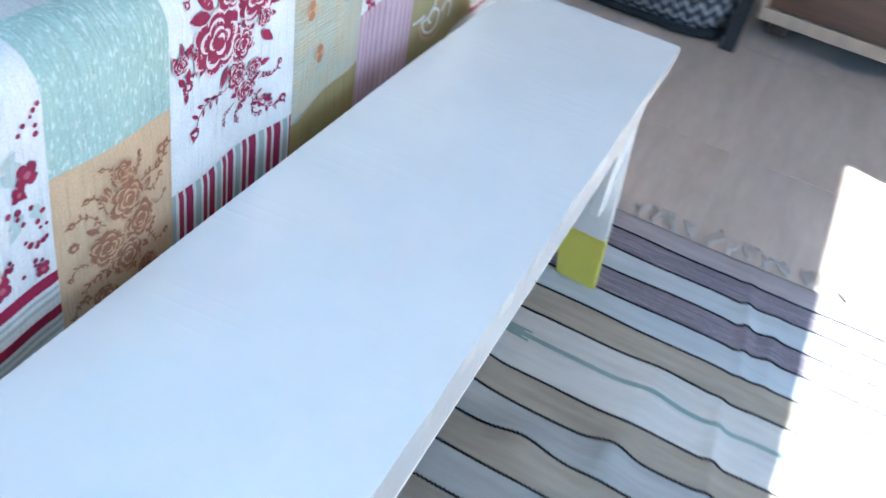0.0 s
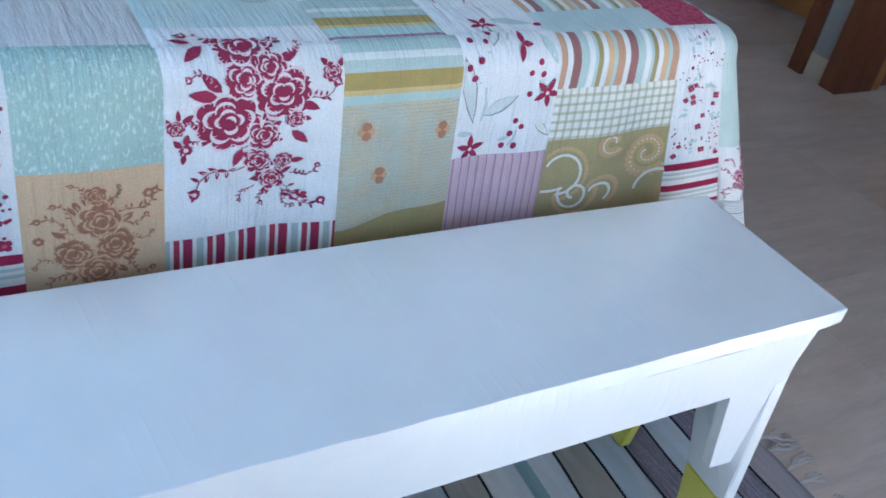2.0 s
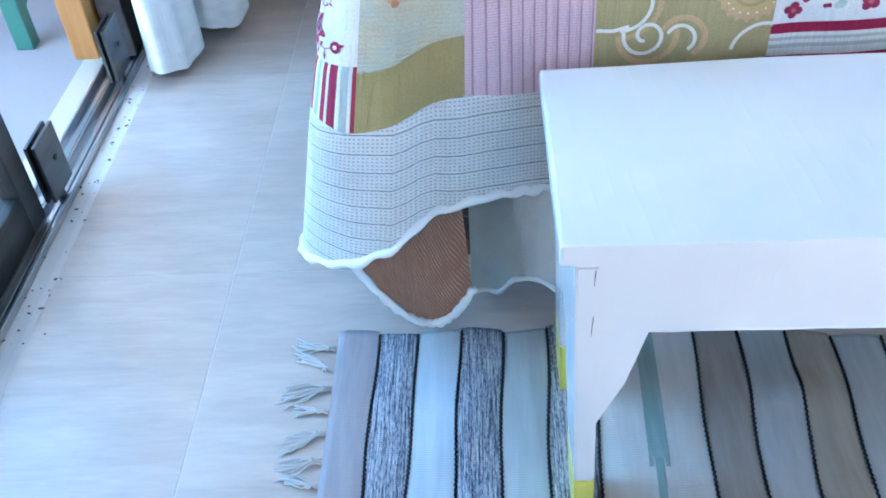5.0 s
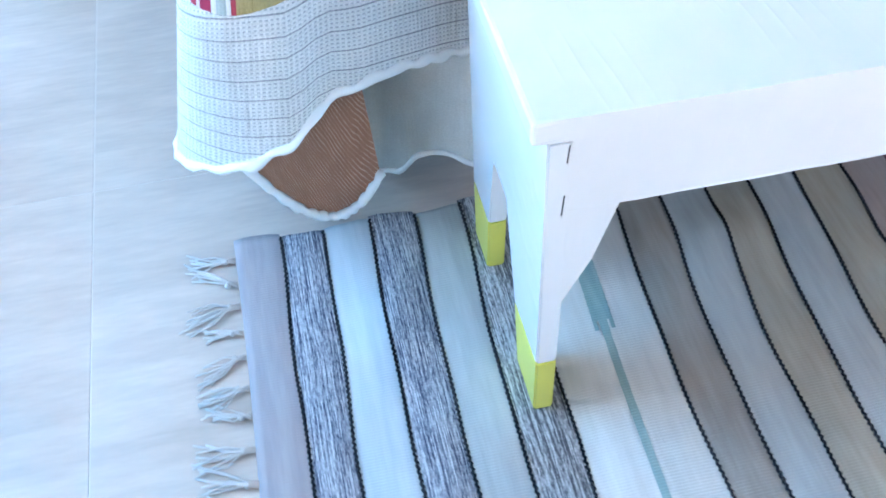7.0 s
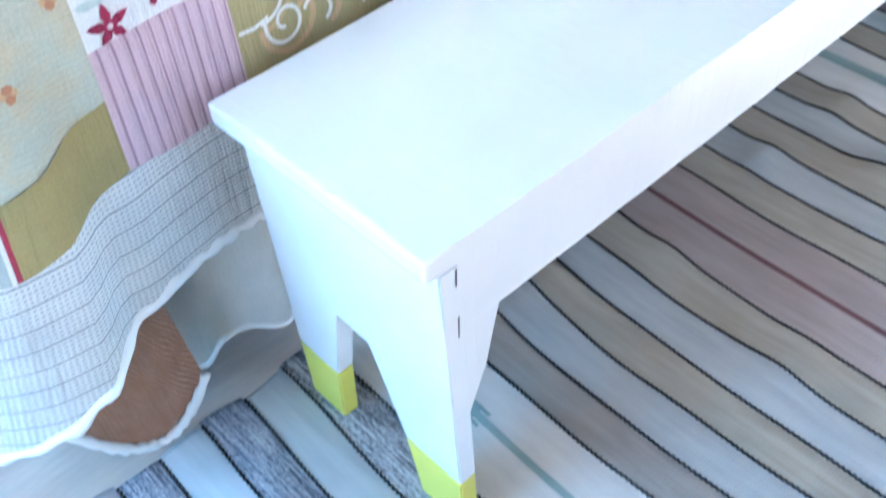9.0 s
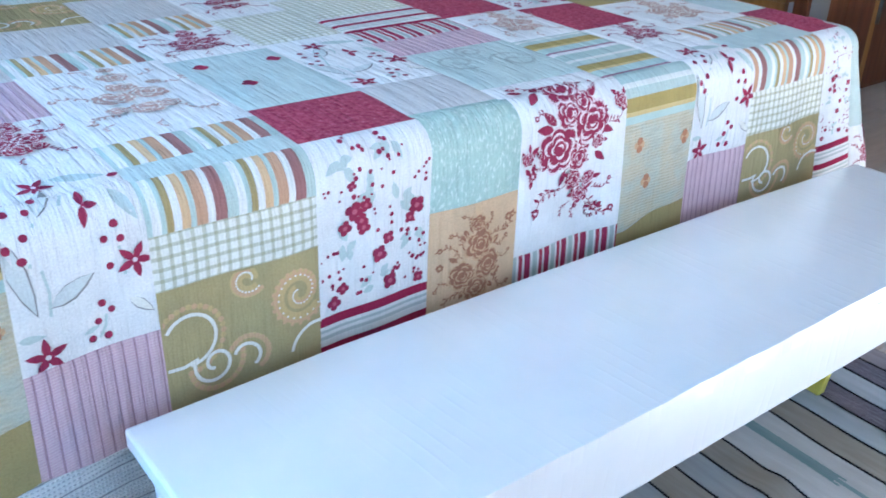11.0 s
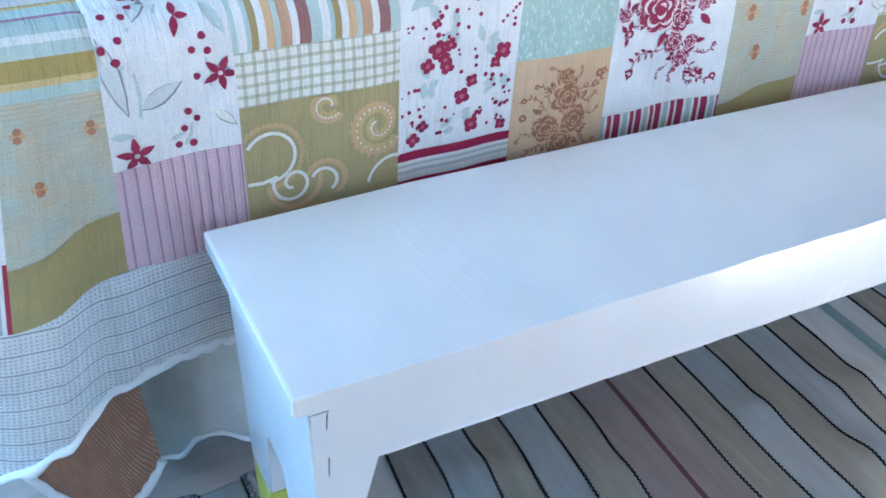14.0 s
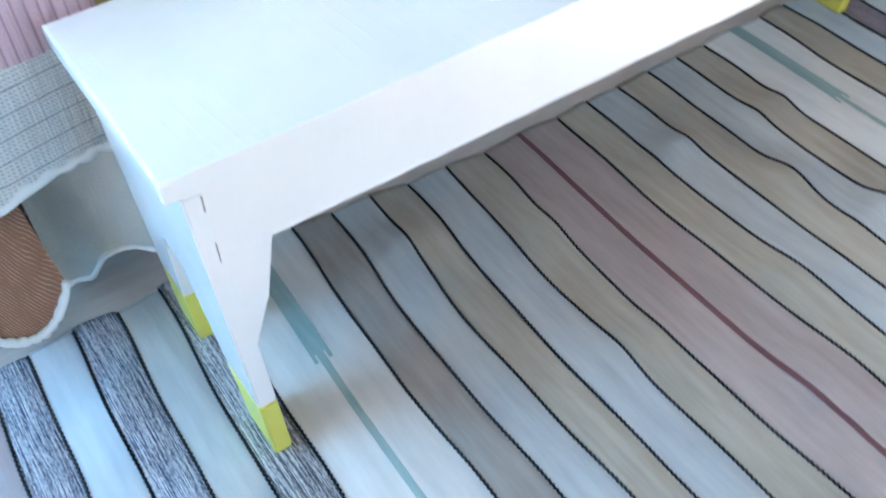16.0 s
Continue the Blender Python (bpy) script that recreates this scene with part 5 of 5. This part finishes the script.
def build_chair():
    chair = thing("garden_chair", "green-painted wooden chair on the terrace", "chair")
    z0 = -0.035
    legs = ((-1.095, 1.285), (-1.085, 1.66), (-1.47, 1.285), (-1.47, 1.66))
    for x, y in legs:
        part("leg", block((x - 0.02, y - 0.02, z0), (x + 0.02, y + 0.02, 0.43), 0.003), M["green"], chair, smooth=False)
    for (x0, y0), (x1, y1), za, zb in ((legs[0], legs[1], 0.03, 0.33), (legs[2], legs[3], 0.03, 0.33), (legs[0], legs[2], 0.20, 0.20), (legs[1], legs[3], 0.20, 0.20)):
        part("stretcher", tube([(x0, y0, za), ((x0 + x1) / 2, (y0 + y1) / 2, (za + zb) / 2), (x1, y1, zb)], 0.015, 8), M["green"], chair)
    for i in range(5):
        y = 1.27 + i * 0.085
        part("seat_slat", block((-1.50, y, 0.43), (-1.06, y + 0.07, 0.45), 0.003), M["green"], chair, smooth=False)
    for x, y in (legs[1], legs[3]):
        part("back_post", block((x - 0.02, y - 0.018, 0.45), (x + 0.02, y + 0.018, 0.88), 0.003), M["green"], chair, smooth=False)
    for i in range(3):
        part("back_slat", block((-1.47, 1.65, 0.55 + i * 0.11), (-1.085, 1.67, 0.62 + i * 0.11), 0.003), M["green"], chair, smooth=False)
    return chair


build_chair()

# ---------------------------------------------------------------- the far side of the room
def zigzag_mat():
    n = Nodes("zigzag_weave", 0.9, spec=0.15)
    uv = n.coord("UV")
    s, d, _ = n.split(uv)
    tooth = n.math("MULTIPLY", wave(n, s, 0.034), 0.050)
    v = n.math("FRACT", n.math("DIVIDE", n.math("ADD", d, tooth), 0.030))
    step = n.math("FRACT", n.math("DIVIDE", s, 0.017))
    c = n.ramp(v, [(0, (0.045, 0.045, 0.055)), (0.42, (0.34, 0.34, 0.35)), (0.62, (0.42, 0.42, 0.43)), (0.74, (0.07, 0.07, 0.085))], True)
    c = n.mix(n.math("MULTIPLY", n.math("GREATER_THAN", step, 0.8), 0.6), c, (0.05, 0.05, 0.06))
    f = n.noise(uv, 500, 2)
    return n.finish(n.tone(c, f, 0.8, 1.15), f, 0.5, 0.002)


M["zigzag"] = zigzag_mat()


def build_basket():
    basket = thing("pet_basket", "dark zigzag-woven pet basket with a brown cushion on the floor", "pet basket")
    x0, x1, y0, y1, r, h = 2.43, 3.02, 0.02, 0.57, 0.13, 0.19
    def ring(inset, z, n=10):
        pts = []
        rr = r - inset
        for cx, cy, a0 in ((x1 - r, y1 - r, 0), (x0 + r, y1 - r, 90), (x0 + r, y0 + r, 180), (x1 - r, y0 + r, 270)):
            for i in range(n + 1):
                a = radians(a0 + 90 * i / n)
                pts.append(Vector((cx + rr * math.cos(a), cy + rr * math.sin(a), z)))
        return pts
    prof = ((0.02, 0.02), (0.0, 0.05), (-0.012, 0.10), (-0.008, 0.15), (0.005, h), (0.03, h + 0.008), (0.05, h), (0.055, 0.14), (0.05, 0.09))
    bm = bmesh.new()
    uv = bm.loops.layers.uv.verify()
    rings = []
    for inset, z in prof:
        pts = ring(inset, z)
        for p in pts:
            if p.x < x0 + 0.2:
                p.z -= 0.035 * smooth((z - 0.05) / 0.1) * math.exp(-((p.y - 0.30) / 0.16) ** 2)
        rings.append([bm.verts.new(p) for p in pts])
    run = 0.0
    k = len(rings[0])
    length = [0.0]
    for i in range(k):
        length.append(length[-1] + (rings[0][i].co - rings[0][(i + 1) % k].co).length)
    for j in range(len(prof) - 1):
        for i in range(k):
            f = bm.faces.new((rings[j][i], rings[j][(i + 1) % k], rings[j + 1][(i + 1) % k], rings[j + 1][i]))
            for loop, (a, b) in zip(f.loops, ((i, j), (i + 1, j), (i + 1, j + 1), (i, j + 1))):
                loop[uv].uv = (length[a], 0.035 * b)
    part("wall", bm, M["zigzag"], basket, "dark and white zigzag-woven side")
    for inset, z, rad in ((0.004, 0.018, 0.011), (0.045, h - 0.002, 0.009)):
        pts = ring(inset, z)
        for p in pts:
            if p.x < x0 + 0.2 and z > 0.1:
                p.z -= 0.035 * math.exp(-((p.y - 0.30) / 0.16) ** 2)
        part("piping", tube(pts + pts[:2], rad, 6), M["black"], basket, "black piping")
    part("base", block((x0 + 0.03, y0 + 0.03, 0.005), (x1 - 0.03, y1 - 0.03, 0.03), 0.008), M["black"], basket)
    cush = bmesh.new()
    n = 16
    vs = [[cush.verts.new((x0 + 0.06 + (x1 - x0 - 0.12) * i / n, y0 + 0.06 + (y1 - y0 - 0.12) * j / n, 0.05 + 0.07 * (1 - (2 * i / n - 1) ** 4) * (1 - (2 * j / n - 1) ** 4) + 0.008 * math.sin(i * 1.3) * math.sin(j * 1.1))) for j in range(n + 1)] for i in range(n + 1)]
    for i in range(n):
        for j in range(n):
            cush.faces.new((vs[i][j], vs[i + 1][j], vs[i + 1][j + 1], vs[i][j + 1]))
    part("cushion", cush, M["cushion"], basket, "flattened brown cushion")
    for y in (0.0,):
        part("foot", slab([(2.44, 0.0), (2.49, 0.0), (2.52, 0.14), (2.47, 0.14)], "y", y - 0.02, y + 0.02, 0.006), M["black"], basket, "black plastic foot", smooth=False)
    return basket


build_basket()


def build_cabinet():
    cab = thing("cabinet", "low brown wooden cabinet with a pale edge strip", "cabinet")
    part("body", block((2.60, -1.30, 0.075), (3.10, -0.035, 0.72), 0.004), M["walnut"], cab, smooth=False)
    part("top", block((2.58, -1.32, 0.72), (3.11, -0.02, 0.745), 0.004), M["walnut"], cab, smooth=False)
    for y0, y1 in ((-0.655, -0.05), (-1.28, -0.665)):
        door = part("door", block((2.585, y0, 0.10), (2.602, y1, 0.70), 0.003), M["walnut"], cab, smooth=False)
        part("knob", tube([(2.585, y1 - 0.05, 0.42), (2.572, y1 - 0.05, 0.42), (2.560, y1 - 0.05, 0.42)], lambda q: 0.008 + 0.006 * q, 10), M["edging"], door)
    part("edge_strip", block((2.580, -1.30, 0.062), (2.602, -0.035, 0.098), 0.002), M["edging"], cab, "pale wooden edge strip", smooth=False)
    part("edge_strip", block((2.580, -0.052, 0.0982), (2.602, -0.033, 0.70), 0.002), M["edging"], cab, "pale wooden edge strip", smooth=False)
    for y in (-0.10, -1.25):
        for x in (2.66, 3.05):
            part("leg", block((x, y - 0.025, 0.0), (x + 0.05, y + 0.025, 0.08), 0.003), M["walnut"], cab, smooth=False)
    return cab


build_cabinet()

# the doorway: two posts, masonry between them, and the open leaf
structure("door_post_1", block((3.0, 1.425, -0.004), (3.14, 1.485, H), 0.003), M["cherry"], "dark red-brown wooden door post")
structure("door_post_2", block((3.0, 1.268, -0.004), (3.19, 1.340, H), 0.003), M["cherry"], "dark red-brown wooden door post")
structure("masonry", block((3.02, 1.341, 0.085), (3.13, 1.424, H)), M["stone"], "grey stone masonry between the posts")
structure("plinth", block((3.012, 1.342, -0.004), (3.12, 1.423, 0.085), 0.002), M["plaster"], "small white plinth block between the posts")
structure("wall_east", block((3.02, 2.45, -0.05), (3.19, Y1, H)), M["plaster"], "short plastered wall beside the doorway")


def build_leaf():
    leaf = tagged(thing("door_2", "open red-brown wooden door leaf on steel hinges", "door"), kind="structure")
    part("panel", block((3.235, 1.275, 0.012), (4.02, 1.312, 2.06), 0.003), M["cherry"], leaf, smooth=False)
    part("hinge_stile", block((3.192, 1.272, 0.0), (3.232, 1.330, 2.06), 0.002), M["pine"], leaf, smooth=False)
    for z in (0.27, 1.75):
        part("hinge", tube([(3.232, 1.268, z), (3.232, 1.268, z + 0.05), (3.232, 1.268, z + 0.10)], 0.008, 10), M["steel"], leaf)
    return leaf


build_leaf()


def build_settle():
    settle = thing("slatted_bench", "orange pine bench with dark gaps between its slats", "bench")
    part("seat", block((3.45, 1.80, 0.22), (3.95, 3.5, 0.26), 0.005), M["pine"], settle, smooth=False)
    part("front", block((3.45, 1.80, 0.02), (3.48, 3.5, 0.22), 0.003), M["pine"], settle, smooth=False)
    for i in range(9):
        y = 1.84 + i * 0.19
        part("slat", block((3.92, y, 0.26), (3.95, y + 0.10, 0.85), 0.004), M["pine"], settle, smooth=False)
    part("top_rail", block((3.91, 1.80, 0.85), (3.96, 3.5, 0.92), 0.005), M["pine"], settle, smooth=False)
    for y in (1.81, 3.43):
        part("leg", block((3.89, y, 0.0), (3.95, y + 0.06, 0.22), 0.004), M["pine"], settle, smooth=False)
    return settle


build_settle()

# ---------------------------------------------------------------- floor tiles
TILE = 0.595
tile_mesh = None
for ix in range(0, 10):
    for iy in range(-5, 6):
        x, y = -0.459 + ix * TILE, 0.466 + iy * TILE
        if tile_mesh is None:
            bm = block((0.0007, 0.0007, -0.012), (TILE - 0.0007, TILE - 0.0007, 0.0), 0.0006)
            t = obj("tile", bm, M["tile"], floor, smooth=False)
            tile_mesh = t.data
        else:
            t = new("tile", tile_mesh)
            t.parent = floor
        t.location = (x, y, 0)
strip_mesh = None
for iy in range(-5, 4):
    if strip_mesh is None:
        t = obj("tile", block((0.0007, 0.0007, -0.012), (0.2843, TILE - 0.0007, 0.0), 0.0006), M["tile"], floor, smooth=False)
        strip_mesh = t.data
    else:
        t = new("tile", strip_mesh)
        t.parent = floor
    t.location = (-0.744, 0.466 + iy * TILE, 0)
